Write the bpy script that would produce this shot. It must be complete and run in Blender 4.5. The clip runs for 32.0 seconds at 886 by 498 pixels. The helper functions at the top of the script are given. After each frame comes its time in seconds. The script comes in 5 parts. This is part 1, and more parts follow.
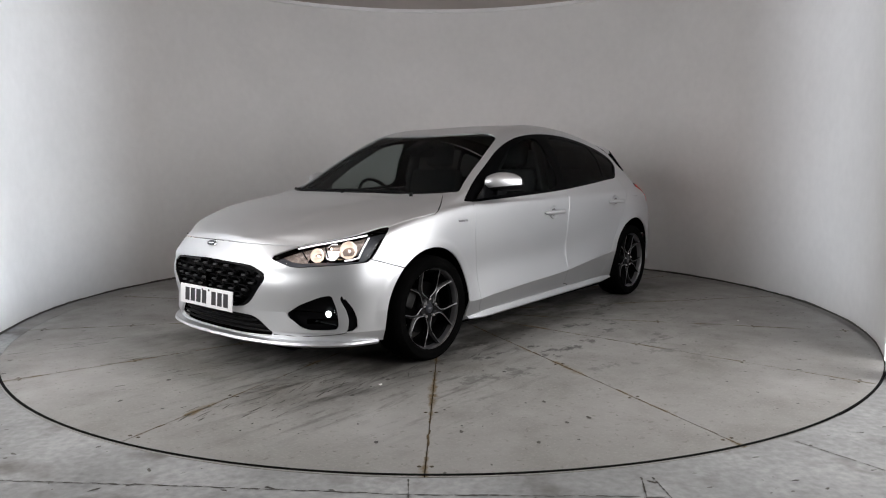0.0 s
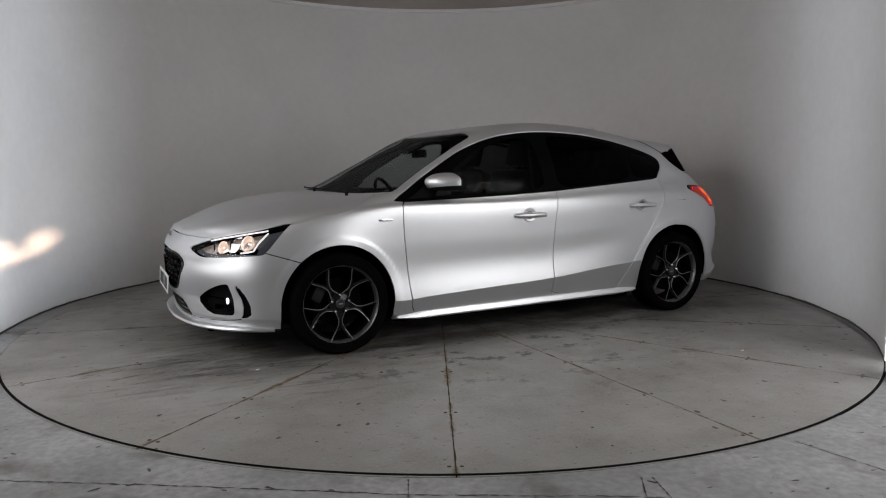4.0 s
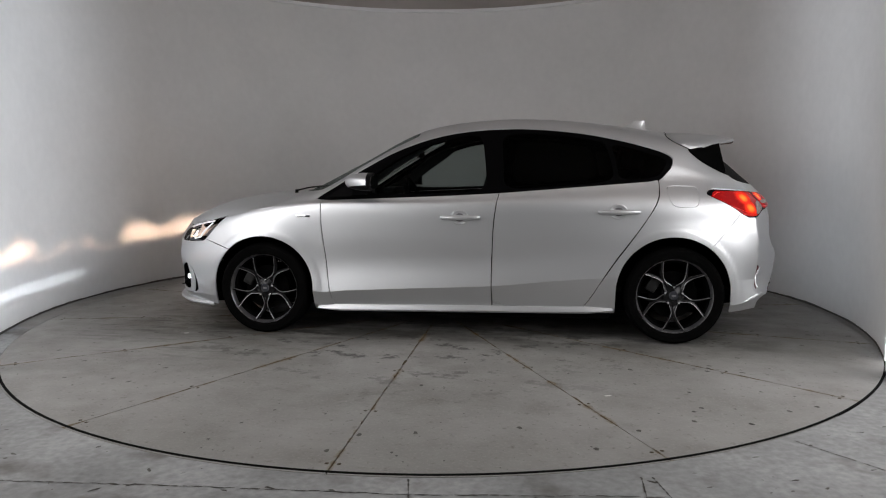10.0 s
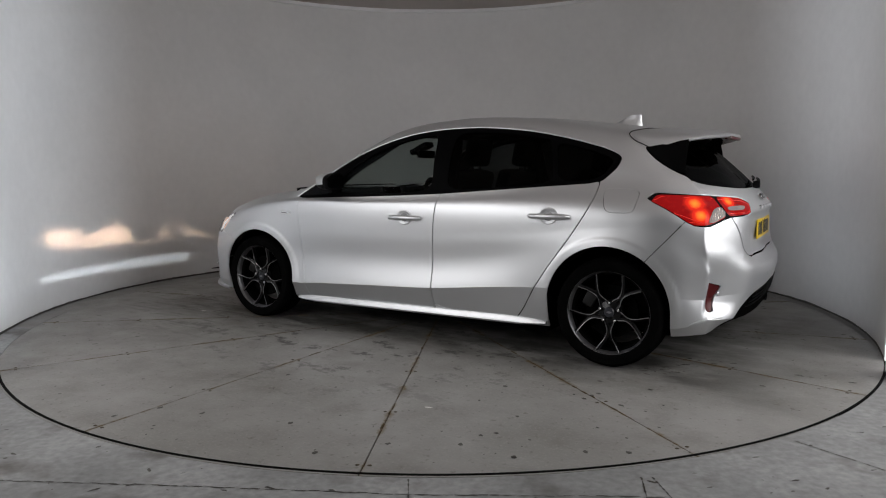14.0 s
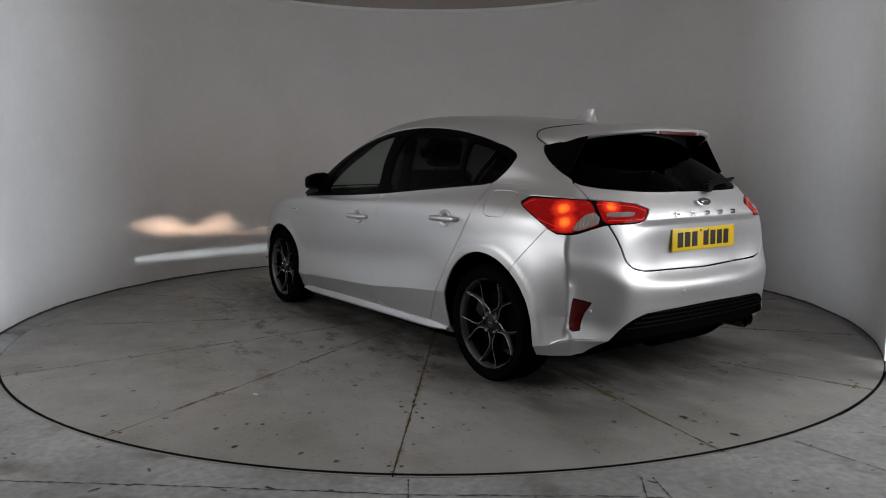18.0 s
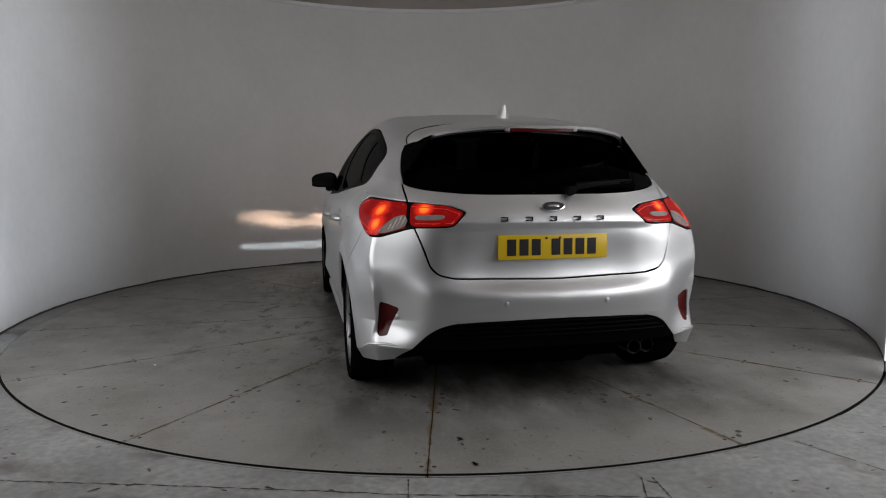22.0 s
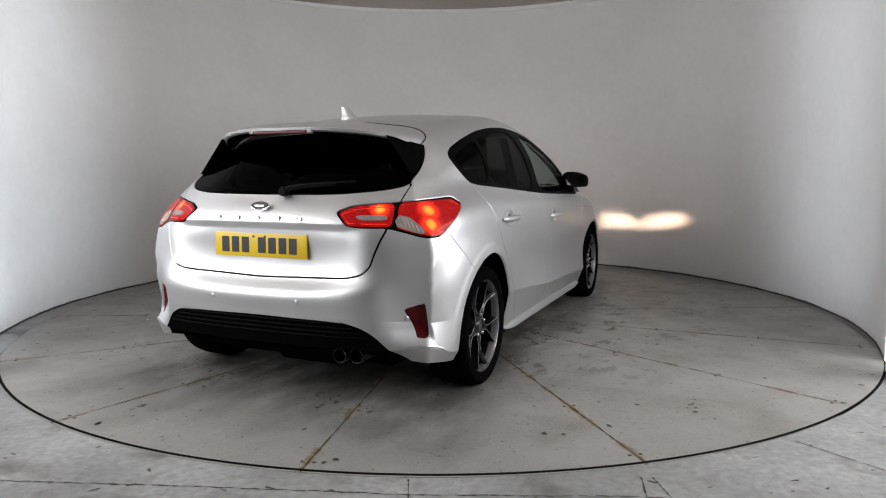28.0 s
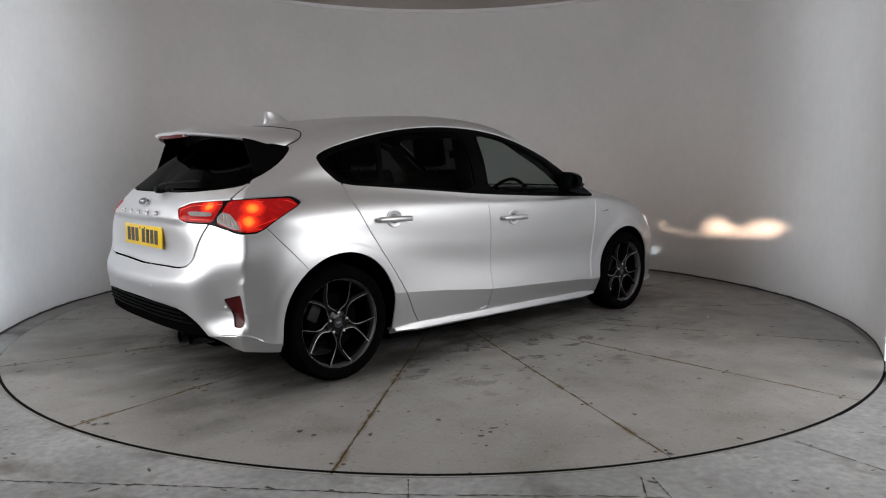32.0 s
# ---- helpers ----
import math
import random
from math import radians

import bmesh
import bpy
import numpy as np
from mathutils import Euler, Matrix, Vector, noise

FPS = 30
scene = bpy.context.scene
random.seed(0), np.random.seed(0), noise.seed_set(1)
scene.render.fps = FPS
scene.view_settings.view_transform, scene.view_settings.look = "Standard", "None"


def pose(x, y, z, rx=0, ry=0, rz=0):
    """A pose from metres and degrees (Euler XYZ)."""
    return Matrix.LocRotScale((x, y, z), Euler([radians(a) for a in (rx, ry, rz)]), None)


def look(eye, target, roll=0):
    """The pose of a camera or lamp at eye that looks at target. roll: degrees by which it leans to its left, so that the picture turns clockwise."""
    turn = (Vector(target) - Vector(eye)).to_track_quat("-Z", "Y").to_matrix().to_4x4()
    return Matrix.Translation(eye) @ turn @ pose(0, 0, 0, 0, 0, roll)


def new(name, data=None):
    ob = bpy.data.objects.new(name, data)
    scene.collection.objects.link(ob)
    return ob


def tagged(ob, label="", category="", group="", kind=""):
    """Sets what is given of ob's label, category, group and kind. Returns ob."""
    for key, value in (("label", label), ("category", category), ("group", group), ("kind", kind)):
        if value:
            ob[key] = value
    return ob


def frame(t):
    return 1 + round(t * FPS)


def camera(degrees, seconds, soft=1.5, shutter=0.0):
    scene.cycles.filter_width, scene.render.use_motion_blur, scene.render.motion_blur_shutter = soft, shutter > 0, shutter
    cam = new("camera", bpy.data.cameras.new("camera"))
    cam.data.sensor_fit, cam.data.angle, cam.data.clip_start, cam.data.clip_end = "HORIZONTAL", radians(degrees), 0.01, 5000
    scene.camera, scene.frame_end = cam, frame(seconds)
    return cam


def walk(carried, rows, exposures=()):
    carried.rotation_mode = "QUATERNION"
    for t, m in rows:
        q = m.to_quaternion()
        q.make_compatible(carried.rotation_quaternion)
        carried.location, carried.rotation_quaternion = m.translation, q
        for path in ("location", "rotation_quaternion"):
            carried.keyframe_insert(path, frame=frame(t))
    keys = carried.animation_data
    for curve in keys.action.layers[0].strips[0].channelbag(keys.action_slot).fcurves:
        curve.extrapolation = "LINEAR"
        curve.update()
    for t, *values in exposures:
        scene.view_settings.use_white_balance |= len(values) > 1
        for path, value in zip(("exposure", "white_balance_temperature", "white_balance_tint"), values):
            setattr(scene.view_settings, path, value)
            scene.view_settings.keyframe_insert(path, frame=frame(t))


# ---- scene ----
# Camera: stands still before the opening of a round photo booth.
import collections

cam = camera(65.17, 32.0, 1.1)
EYE = (0.0, -5.327, 1.111)
STAND = look(EYE, (0.0029, -4.3337, 0.9954), -0.18)
EXPOSURE = [(0.0, 0.0), (3.0, -0.3), (6.0, -1.2), (8.0, -1.0), (10.0, -0.5), (13.0, -0.45), (14.0, -0.75), (17.0, -0.80), (19.0, -1.12), (20.0, -1.15), (21.0, -1.10), (23.0, -0.63), (26.0, -0.3), (28.0, 0.05), (29.0, -0.20), (30.0, -0.28), (32.0, -0.38)]
walk(cam, [(0.0, STAND), (32.0, STAND)], EXPOSURE)

# Turning of the plate and of what stands on it: seconds, degrees.
TURN = [(0.0, 230.19), (9.0, 177.48), (16.5, 133.75), (24.2, 89.04), (32.0, 43.44)]


def heading(t):
    return float(np.interp(t, [a for a, b in TURN], [b for a, b in TURN]))


# ---- world: a dim hall around the booth ----
world = bpy.data.worlds.new("hall_air")
world.use_nodes = True
world.node_tree.nodes["Background"].inputs[0].default_value = (0.6, 0.65, 0.7, 1)
world.node_tree.nodes["Background"].inputs[1].default_value = 0.02
scene.world = world

SIDE_LIGHT = 27.0
BOX_LIGHT = 80.0
BEAM = 68000.0
FOG_BEAM = 450000.0


# ---- materials ----
def material(name, base, rough=0.5, metal=0.0, coat=0.0, vary=0.0, scale=4.0, grain=0.0, grain_scale=60.0,
             bump=0.0, bump_scale=80.0, dirt=None, dirt_scale=2.0, dirt_amount=0.5, emit=None, power=0.0, rough_vary=0.0, spec=0.5):
    m = bpy.data.materials.new(name)
    m.use_nodes = True
    nt = m.node_tree
    b = nt.nodes["Principled BSDF"]
    b.inputs["Base Color"].default_value = (*base, 1)
    b.inputs["Roughness"].default_value = rough
    b.inputs["Metallic"].default_value = metal
    b.inputs["Coat Weight"].default_value = coat
    b.inputs["Specular IOR Level"].default_value = spec
    b.inputs["Coat Roughness"].default_value = 0.08
    if emit:
        b.inputs["Emission Color"].default_value = (*emit, 1)
        b.inputs["Emission Strength"].default_value = power
    if vary or grain or dirt or bump or rough_vary:
        co = nt.nodes.new("ShaderNodeTexCoord")

        def noisy(sc, detail=6.0):
            n = nt.nodes.new("ShaderNodeTexNoise")
            n.inputs["Scale"].default_value = sc
            n.inputs["Detail"].default_value = detail
            nt.links.new(co.outputs["Object"], n.inputs["Vector"])
            return n

        col = None
        for amount, sc in ((vary, scale), (grain, grain_scale)):
            if not amount:
                continue
            n = noisy(sc)
            ramp = nt.nodes.new("ShaderNodeMapRange")
            ramp.inputs["From Min"].default_value, ramp.inputs["From Max"].default_value = 0.3, 0.7
            ramp.inputs["To Min"].default_value, ramp.inputs["To Max"].default_value = 1 - amount, 1 + amount
            nt.links.new(n.outputs["Fac"], ramp.inputs["Value"])
            mul = nt.nodes.new("ShaderNodeVectorMath")
            mul.operation = "SCALE"
            if col is None:
                mul.inputs[0].default_value = base
            else:
                nt.links.new(col, mul.inputs[0])
            nt.links.new(ramp.outputs[0], mul.inputs["Scale"])
            col = mul.outputs[0]
        if dirt:
            n = noisy(dirt_scale, 10.0)
            ramp = nt.nodes.new("ShaderNodeMapRange")
            ramp.inputs["From Min"].default_value, ramp.inputs["From Max"].default_value = 0.55, 0.72
            ramp.inputs["To Max"].default_value = dirt_amount
            nt.links.new(n.outputs["Fac"], ramp.inputs["Value"])
            mix = nt.nodes.new("ShaderNodeMix")
            mix.data_type = "RGBA"
            mix.inputs[6].default_value = (*base, 1)
            mix.inputs[7].default_value = (*dirt, 1)
            if col is not None:
                nt.links.new(col, mix.inputs[6])
            nt.links.new(ramp.outputs[0], mix.inputs[0])
            col = mix.outputs[2]
        if col is not None:
            nt.links.new(col, b.inputs["Base Color"])
        if rough_vary:
            n = noisy(scale * 1.7)
            ramp = nt.nodes.new("ShaderNodeMapRange")
            ramp.inputs["From Min"].default_value, ramp.inputs["From Max"].default_value = 0.3, 0.7
            ramp.inputs["To Min"].default_value, ramp.inputs["To Max"].default_value = rough - rough_vary, rough + rough_vary
            nt.links.new(n.outputs["Fac"], ramp.inputs["Value"])
            nt.links.new(ramp.outputs[0], b.inputs["Roughness"])
        if bump:
            n = noisy(bump_scale, 4.0)
            bu = nt.nodes.new("ShaderNodeBump")
            bu.inputs["Strength"].default_value = bump
            bu.inputs["Distance"].default_value = 0.004
            nt.links.new(n.outputs["Fac"], bu.inputs["Height"])
            nt.links.new(bu.outputs[0], b.inputs["Normal"])
    return m


def glass(name, tint, gloss=0.008, grow=0.45):
    """A thin pane: tinted see-through with a gloss that grows at grazing angles."""
    m = bpy.data.materials.new(name)
    m.use_nodes = True
    nt = m.node_tree
    nt.nodes.remove(nt.nodes["Principled BSDF"])
    out = nt.nodes["Material Output"]
    clear = nt.nodes.new("ShaderNodeBsdfTransparent")
    clear.inputs[0].default_value = (*tint, 1)
    shine = nt.nodes.new("ShaderNodeBsdfGlossy")
    shine.inputs["Roughness"].default_value = 0.02
    facing = nt.nodes.new("ShaderNodeLayerWeight")
    facing.inputs[0].default_value = 0.5
    power = nt.nodes.new("ShaderNodeMath")
    power.operation = "POWER"
    power.inputs[1].default_value = 4.0
    nt.links.new(facing.outputs["Facing"], power.inputs[0])
    fres = nt.nodes.new("ShaderNodeMath")
    fres.operation = "MULTIPLY_ADD"
    fres.inputs[1].default_value, fres.inputs[2].default_value = grow, gloss
    nt.links.new(power.outputs[0], fres.inputs[0])
    mix = nt.nodes.new("ShaderNodeMixShader")
    nt.links.new(fres.outputs[0], mix.inputs[0])
    nt.links.new(clear.outputs[0], mix.inputs[1])
    nt.links.new(shine.outputs[0], mix.inputs[2])
    nt.links.new(mix.outputs[0], out.inputs[0])
    return m


PAINT = material("silver_paint", (0.65, 0.66, 0.675), 0.455, 0.93, coat=0.15, grain=0.03, grain_scale=900.0)
BLACK_GLOSS = material("gloss_black_trim", (0.004, 0.004, 0.0045), 0.16, rough_vary=0.04, spec=0.06)
EXHAUST = material("sooty_exhaust_steel", (0.03, 0.03, 0.032), 0.3, 0.9, vary=0.4, scale=40.0)
SURROUND = material("satin_black_surround", (0.002, 0.002, 0.0022), 0.42, spec=0.015, rough_vary=0.04)
BLACK_PLASTIC = material("black_plastic", (0.005, 0.005, 0.0055), 0.5, spec=0.04, grain=0.1, bump=0.15, bump_scale=400.0)
LINER = material("dark_underseal", (0.003, 0.003, 0.003), 0.95, spec=0.0, vary=0.2)
RUBBER = material("tyre_rubber", (0.0035, 0.0035, 0.0035), 0.85, spec=0.0, vary=0.2, scale=9.0, bump=0.2, bump_scale=120.0)
ALLOY_DARK = material("dark_alloy", (0.010, 0.0103, 0.011), 0.26, 0.25, spec=0.3, vary=0.1)
ALLOY_EDGE = material("machined_alloy", (0.24, 0.24, 0.25), 0.38, 0.85, vary=0.06, scale=30.0)
CHROME = material("chrome", (0.8, 0.8, 0.82), 0.12, 1.0, rough_vary=0.03)
STEEL = material("brake_steel", (0.008, 0.008, 0.008), 0.6, 0.3, vary=0.1, scale=20.0)
SEAT_CLOTH = material("dark_seat_cloth", (0.014, 0.014, 0.015), 0.9, vary=0.2, spec=0.2, scale=12.0, bump=0.3, bump_scale=300.0)
CABIN = material("cabin_plastic", (0.009, 0.009, 0.010), 0.7, spec=0.2, vary=0.15)
GREY_CLOTH = material("pale_headlining", (0.04, 0.039, 0.038), 0.9, vary=0.05)
GLASS_CLEAR = glass("window_glass", (0.50, 0.54, 0.53), 0.005, 0.16)
GLASS_DARK = glass("privacy_glass", (0.055, 0.058, 0.058), 0.003, 0.18)
GLASS_REAR = glass("rear_glass", (0.009, 0.0095, 0.01), 0.001, 0.16)
LENS_CLEAR = glass("clear_lens", (0.93, 0.94, 0.95))
MIRROR = material("mirror_glass", (0.85, 0.86, 0.88), 0.03, 1.0)
RED_GUIDE = material("lit_red_guide", (0.5, 0.01, 0.01), 0.3, emit=(1.0, 0.04, 0.02), power=0.55)
RED_DIM = material("red_reflector", (0.07, 0.003, 0.004), 0.3, coat=0.05, spec=0.2, vary=0.2, scale=60.0)
def lit_lens(name, base, bulbs):
    """A red lens that glows round its bulbs and fades away from them."""
    m = bpy.data.materials.new(name)
    m.use_nodes = True
    nt = m.node_tree
    b = nt.nodes["Principled BSDF"]
    b.inputs["Base Color"].default_value = (*base, 1)
    b.inputs["Roughness"].default_value = 0.09
    b.inputs["Specular IOR Level"].default_value = 0.12
    co = nt.nodes.new("ShaderNodeTexCoord")
    side = nt.nodes.new("ShaderNodeVectorMath")
    side.operation = "ABSOLUTE"
    nt.links.new(co.outputs["Object"], side.inputs[0])
    total = None
    for at, reach in bulbs:
        d = nt.nodes.new("ShaderNodeVectorMath")
        d.operation = "DISTANCE"
        d.inputs[1].default_value = at
        nt.links.new(side.outputs[0], d.inputs[0])
        f = nt.nodes.new("ShaderNodeMapRange")
        f.interpolation_type = "SMOOTHSTEP"
        for key, val in (("From Min", 0.0), ("From Max", reach), ("To Min", 1.0), ("To Max", 0.0)):
            f.inputs[key].default_value = val
        nt.links.new(d.outputs["Value"], f.inputs["Value"])
        if total is None:
            total = f.outputs[0]
        else:
            add = nt.nodes.new("ShaderNodeMath")
            add.operation = "MAXIMUM"
            nt.links.new(total, add.inputs[0])
            nt.links.new(f.outputs[0], add.inputs[1])
            total = add.outputs[0]
    ramp = nt.nodes.new("ShaderNodeValToRGB")
    ramp.color_ramp.elements[0].color = (0.10, 0.002, 0.002, 1)
    ramp.color_ramp.elements[1].color = (1.6, 0.36, 0.04, 1)
    mid = ramp.color_ramp.elements.new(0.55)
    mid.color = (0.85, 0.035, 0.012, 1)
    grain = nt.nodes.new("ShaderNodeTexNoise")
    grain.inputs["Scale"].default_value = 45.0
    nt.links.new(co.outputs["Object"], grain.inputs["Vector"])
    mul = nt.nodes.new("ShaderNodeMath")
    mul.operation = "MULTIPLY_ADD"
    nt.links.new(grain.outputs["Fac"], mul.inputs[0])
    mul.inputs[1].default_value = 0.25
    mul.inputs[2].default_value = -0.125
    plus = nt.nodes.new("ShaderNodeMath")
    nt.links.new(total, plus.inputs[0])
    nt.links.new(mul.outputs[0], plus.inputs[1])
    nt.links.new(plus.outputs[0], ramp.inputs[0])
    nt.links.new(ramp.outputs[0], b.inputs["Emission Color"])
    b.inputs["Emission Strength"].default_value = 1.45
    return m


RED_LIT = lit_lens("lit_red_lens", (0.26, 0.004, 0.005), [((1.760, .750, .918), .075), ((1.800, .780, .858), .070), ((1.897, .574, .929), .060)])
# black bezel; its grey-blue is the lens's wall reflection put into the colour
LAMP_BEZEL = material("bezel_with_lens_sheen", (0.075, 0.080, 0.092), 0.3, vary=0.2, scale=20.0, spec=0.3)
LAMP_GREY = material("grey_lamp_lens", (0.24, 0.21, 0.20), 0.4, 0.0, coat=0.1, vary=0.15, scale=30.0)
# chrome bowls emit a warm glow in place of reflected bulb light
WARM_GLOW = material("warm_glow_reflector", (0.7, 0.62, 0.55), 0.25, 0.6, emit=(1.0, 0.74, 0.60), power=0.75, vary=0.45, scale=30.0)
BULB = material("halogen_bulb", (1, 1, 1), 0.5, emit=(1.0, 0.68, 0.48), power=BEAM)
SPILL_BULB = material("spill_bulb", (1, 1, 1), 0.5, emit=(1.0, 0.72, 0.56), power=22000.0)
FOG_BULB = material("fog_bulb", (1, 1, 1), 0.5, emit=(0.85, 0.95, 1.0), power=FOG_BEAM)
GRILLE_TOOTH = material("satin_black_tooth", (0.035, 0.035, 0.037), 0.4, spec=0.3, vary=0.1)
# lamp trim chrome; a faint emission stands for lamp light falling on it
GLOW_CHROME = material("glowing_lamp_chrome", (0.46, 0.41, 0.38), 0.25, 0.9, emit=(1.0, 0.78, 0.66), power=0.13, vary=0.5, scale=38.0)
LED_FOG = material("fog_glow", (0.9, 0.9, 0.9), 0.3, emit=(0.95, 1.0, 1.0), power=4.0)
LED_WHITE = material("daylight_strip", (0.9, 0.9, 0.9), 0.3, emit=(1.0, 0.93, 0.97), power=1.0)
PLATE_WHITE = material("white_plate", (0.80, 0.80, 0.80), 0.35, vary=0.04)
PLATE_YELLOW = material("yellow_plate", (0.70, 0.48, 0.015), 0.35, vary=0.05)
INK = material("black_characters", (0.015, 0.015, 0.017), 0.4, vary=0.1)
BADGE_DARK = material("dark_badge", (0.02, 0.022, 0.03), 0.3, coat=0.1, vary=0.1)
WALL_WHITE = material("white_painted_wall", (0.77, 0.76, 0.755), 0.75, vary=0.035, scale=1.3, grain=0.02, grain_scale=14.0,
                      bump=0.08, bump_scale=40.0)
CEILING_PAINT = material("ceiling_paint", (0.52, 0.47, 0.44), 0.85, vary=0.06, scale=1.0)
TRIM_WHITE = material("white_trim", (0.85, 0.85, 0.85), 0.5, vary=0.04)
HALL_DARK = material("dark_hall_wall", (0.10, 0.10, 0.105), 0.9, vary=0.15)
GAP_BLACK = material("rubber_seal", (0.006, 0.006, 0.006), 0.9, vary=0.2, spec=0.05)


def plate_paint(name, base, seams):
    """Worn floor paint: broad stains, drawn-out scuffs, specks, grime with painted shade below the car, and rust that
    bleeds out of the radial seams.
    """
    m = bpy.data.materials.new(name)
    m.use_nodes = True
    nt = m.node_tree
    b = nt.nodes["Principled BSDF"]
    co = nt.nodes.new("ShaderNodeTexCoord")

    def calc(op, x, y=0.0, z=None):
        n = nt.nodes.new("ShaderNodeMath")
        n.operation = op
        for i, v in enumerate((x, y, z)):
            if v is None:
                continue
            if isinstance(v, (int, float)):
                n.inputs[i].default_value = v
            else:
                nt.links.new(v, n.inputs[i])
        return n.outputs[0]

    def noisy(sc, detail=6.0, stretch=(1, 1, 1), turn=0.0, move=0.0, rough=0.55):
        mp = nt.nodes.new("ShaderNodeMapping")
        mp.inputs["Rotation"].default_value = (0, 0, turn)
        mp.inputs["Scale"].default_value = stretch
        mp.inputs["Location"].default_value = (move, move * .7, 0)
        nt.links.new(co.outputs["Object"], mp.inputs[0])
        n = nt.nodes.new("ShaderNodeTexNoise")
        n.inputs["Scale"].default_value = sc
        n.inputs["Detail"].default_value = detail
        n.inputs["Roughness"].default_value = rough
        nt.links.new(mp.outputs[0], n.inputs["Vector"])
        return n.outputs["Fac"]

    def ramp(v, lo, hi, to=1.0, start=0.0):
        n = nt.nodes.new("ShaderNodeMapRange")
        for key, val in (("From Min", lo), ("From Max", hi), ("To Min", start), ("To Max", to)):
            n.inputs[key].default_value = val
        nt.links.new(v, n.inputs["Value"])
        return n.outputs[0]

    def blend(col, other, fac):
        n = nt.nodes.new("ShaderNodeMix")
        n.data_type = "RGBA"
        nt.links.new(fac, n.inputs[0])
        if isinstance(col, tuple):
            n.inputs[6].default_value = (*col, 1)
        else:
            nt.links.new(col, n.inputs[6])
        n.inputs[7].default_value = (*other, 1)
        return n.outputs[2]

    sep = nt.nodes.new("ShaderNodeSeparateXYZ")
    nt.links.new(co.outputs["Object"], sep.inputs[0])
    x, y = sep.outputs[0], sep.outputs[1]
    col = blend(base, (base[0] * 1.22, base[1] * 1.22, base[2] * 1.24), ramp(noisy(1.1, 5.0), .40, .66))
    col = blend(col, (base[0] * .62, base[1] * .60, base[2] * .56), ramp(noisy(2.3, 8.0, move=3.0), .50, .75, .75))
    col = blend(col, (.12, .11, .095), ramp(noisy(26.0, 5.0, move=1.0), .60, .72, .65))
    col = blend(col, (base[0] * 1.35, base[1] * 1.35, base[2] * 1.33), ramp(noisy(70.0, 4.0, move=4.0), .52, .70, .55))
    col = blend(col, (.05, .047, .04), ramp(noisy(48.0, 3.0, move=7.0), .69, .73, .8))
    if seams:
        # scuffs under the nose, drawn out along the way the wheels roll
        near = calc("ADD", calc("POWER", calc("MULTIPLY", calc("SUBTRACT", x, 1.45), 0.95), 2.0), calc("POWER", calc("MULTIPLY", calc("SUBTRACT", y, 0.55), 1.0), 2.0))
        zone = ramp(near, 0.15, 1.5, 0.0, 1.0)
        streak = calc("MULTIPLY", ramp(noisy(2.6, 8.0, (1.0, 5.5, 1.0), -.05, 5.0, .68), .52, .64), zone)
        col = blend(col, (.055, .052, .047), calc("MULTIPLY", streak, .85))
        # darker patch in the car's footprint: traffic film with the underside's shade painted in
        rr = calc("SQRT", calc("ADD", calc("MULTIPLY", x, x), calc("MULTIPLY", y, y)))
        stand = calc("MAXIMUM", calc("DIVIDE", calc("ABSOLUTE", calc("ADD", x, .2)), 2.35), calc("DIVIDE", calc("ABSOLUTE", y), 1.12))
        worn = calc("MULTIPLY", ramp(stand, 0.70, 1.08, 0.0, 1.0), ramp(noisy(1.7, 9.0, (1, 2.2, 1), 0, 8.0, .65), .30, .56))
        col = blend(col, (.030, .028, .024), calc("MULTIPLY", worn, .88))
        # dark drips and blots where cars have stood
        blots = calc("MULTIPLY", ramp(noisy(4.2, 10.0, (1, 1.3, 1), 0.3, 13.0, .72), .555, .60), ramp(rr, 1.3, 2.35, 0.0, 1.0))
        col = blend(col, (.035, .033, .03), calc("MULTIPLY", blots, .8))
        # rust beside the seams
        ang = calc("DIVIDE", calc("SUBTRACT", calc("ARCTAN2", y, x), math.pi / 2), 2 * math.pi / 14)
        off = calc("ABSOLUTE", calc("SUBTRACT", ang, calc("ROUND", ang)))
        away = calc("MULTIPLY", calc("MULTIPLY", off, 2 * math.pi / 14), rr)
        wide = ramp(noisy(4.5, 8.0, move=9.0), .46, .72, .046, .003)
        edge = calc("SUBTRACT", 1.0, calc("MINIMUM", calc("DIVIDE", away, wide), 1.0))
        rusty = calc("MULTIPLY", edge, ramp(noisy(14.0, 8.0, move=2.0, rough=.7), .38, .60))
        col = blend(col, (.120, .078, .026), calc("MINIMUM", calc("MULTIPLY", rusty, 1.6), .85))
    nt.links.new(col, b.inputs["Base Color"])
    nt.links.new(ramp(noisy(5.0), .3, .7, .62, .38), b.inputs["Roughness"])
    b.inputs["Specular IOR Level"].default_value = 0.35
    bu = nt.nodes.new("ShaderNodeBump")
    bu.inputs["Strength"].default_value = 0.24
    bu.inputs["Distance"].default_value = 0.004
    nt.links.new(noisy(35.0, 5.0), bu.inputs["Height"])
    nt.links.new(bu.outputs[0], b.inputs["Normal"])
    return m


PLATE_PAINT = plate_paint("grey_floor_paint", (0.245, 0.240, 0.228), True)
MARGIN_PAINT = plate_paint("grey_edge_paint", (0.224, 0.219, 0.207), False)
CONCRETE = material("worn_concrete", (0.275, 0.28, 0.28), 0.7, vary=0.22, scale=2.2, grain=0.18, grain_scale=30.0,
                    dirt=(0.10, 0.09, 0.08), dirt_scale=4.0, dirt_amount=0.8, bump=0.25, bump_scale=50.0, rough_vary=0.1)
RUST = material("rusty_seam", (0.075, 0.050, 0.020), 0.9, vary=0.5, scale=25.0, grain=0.3)
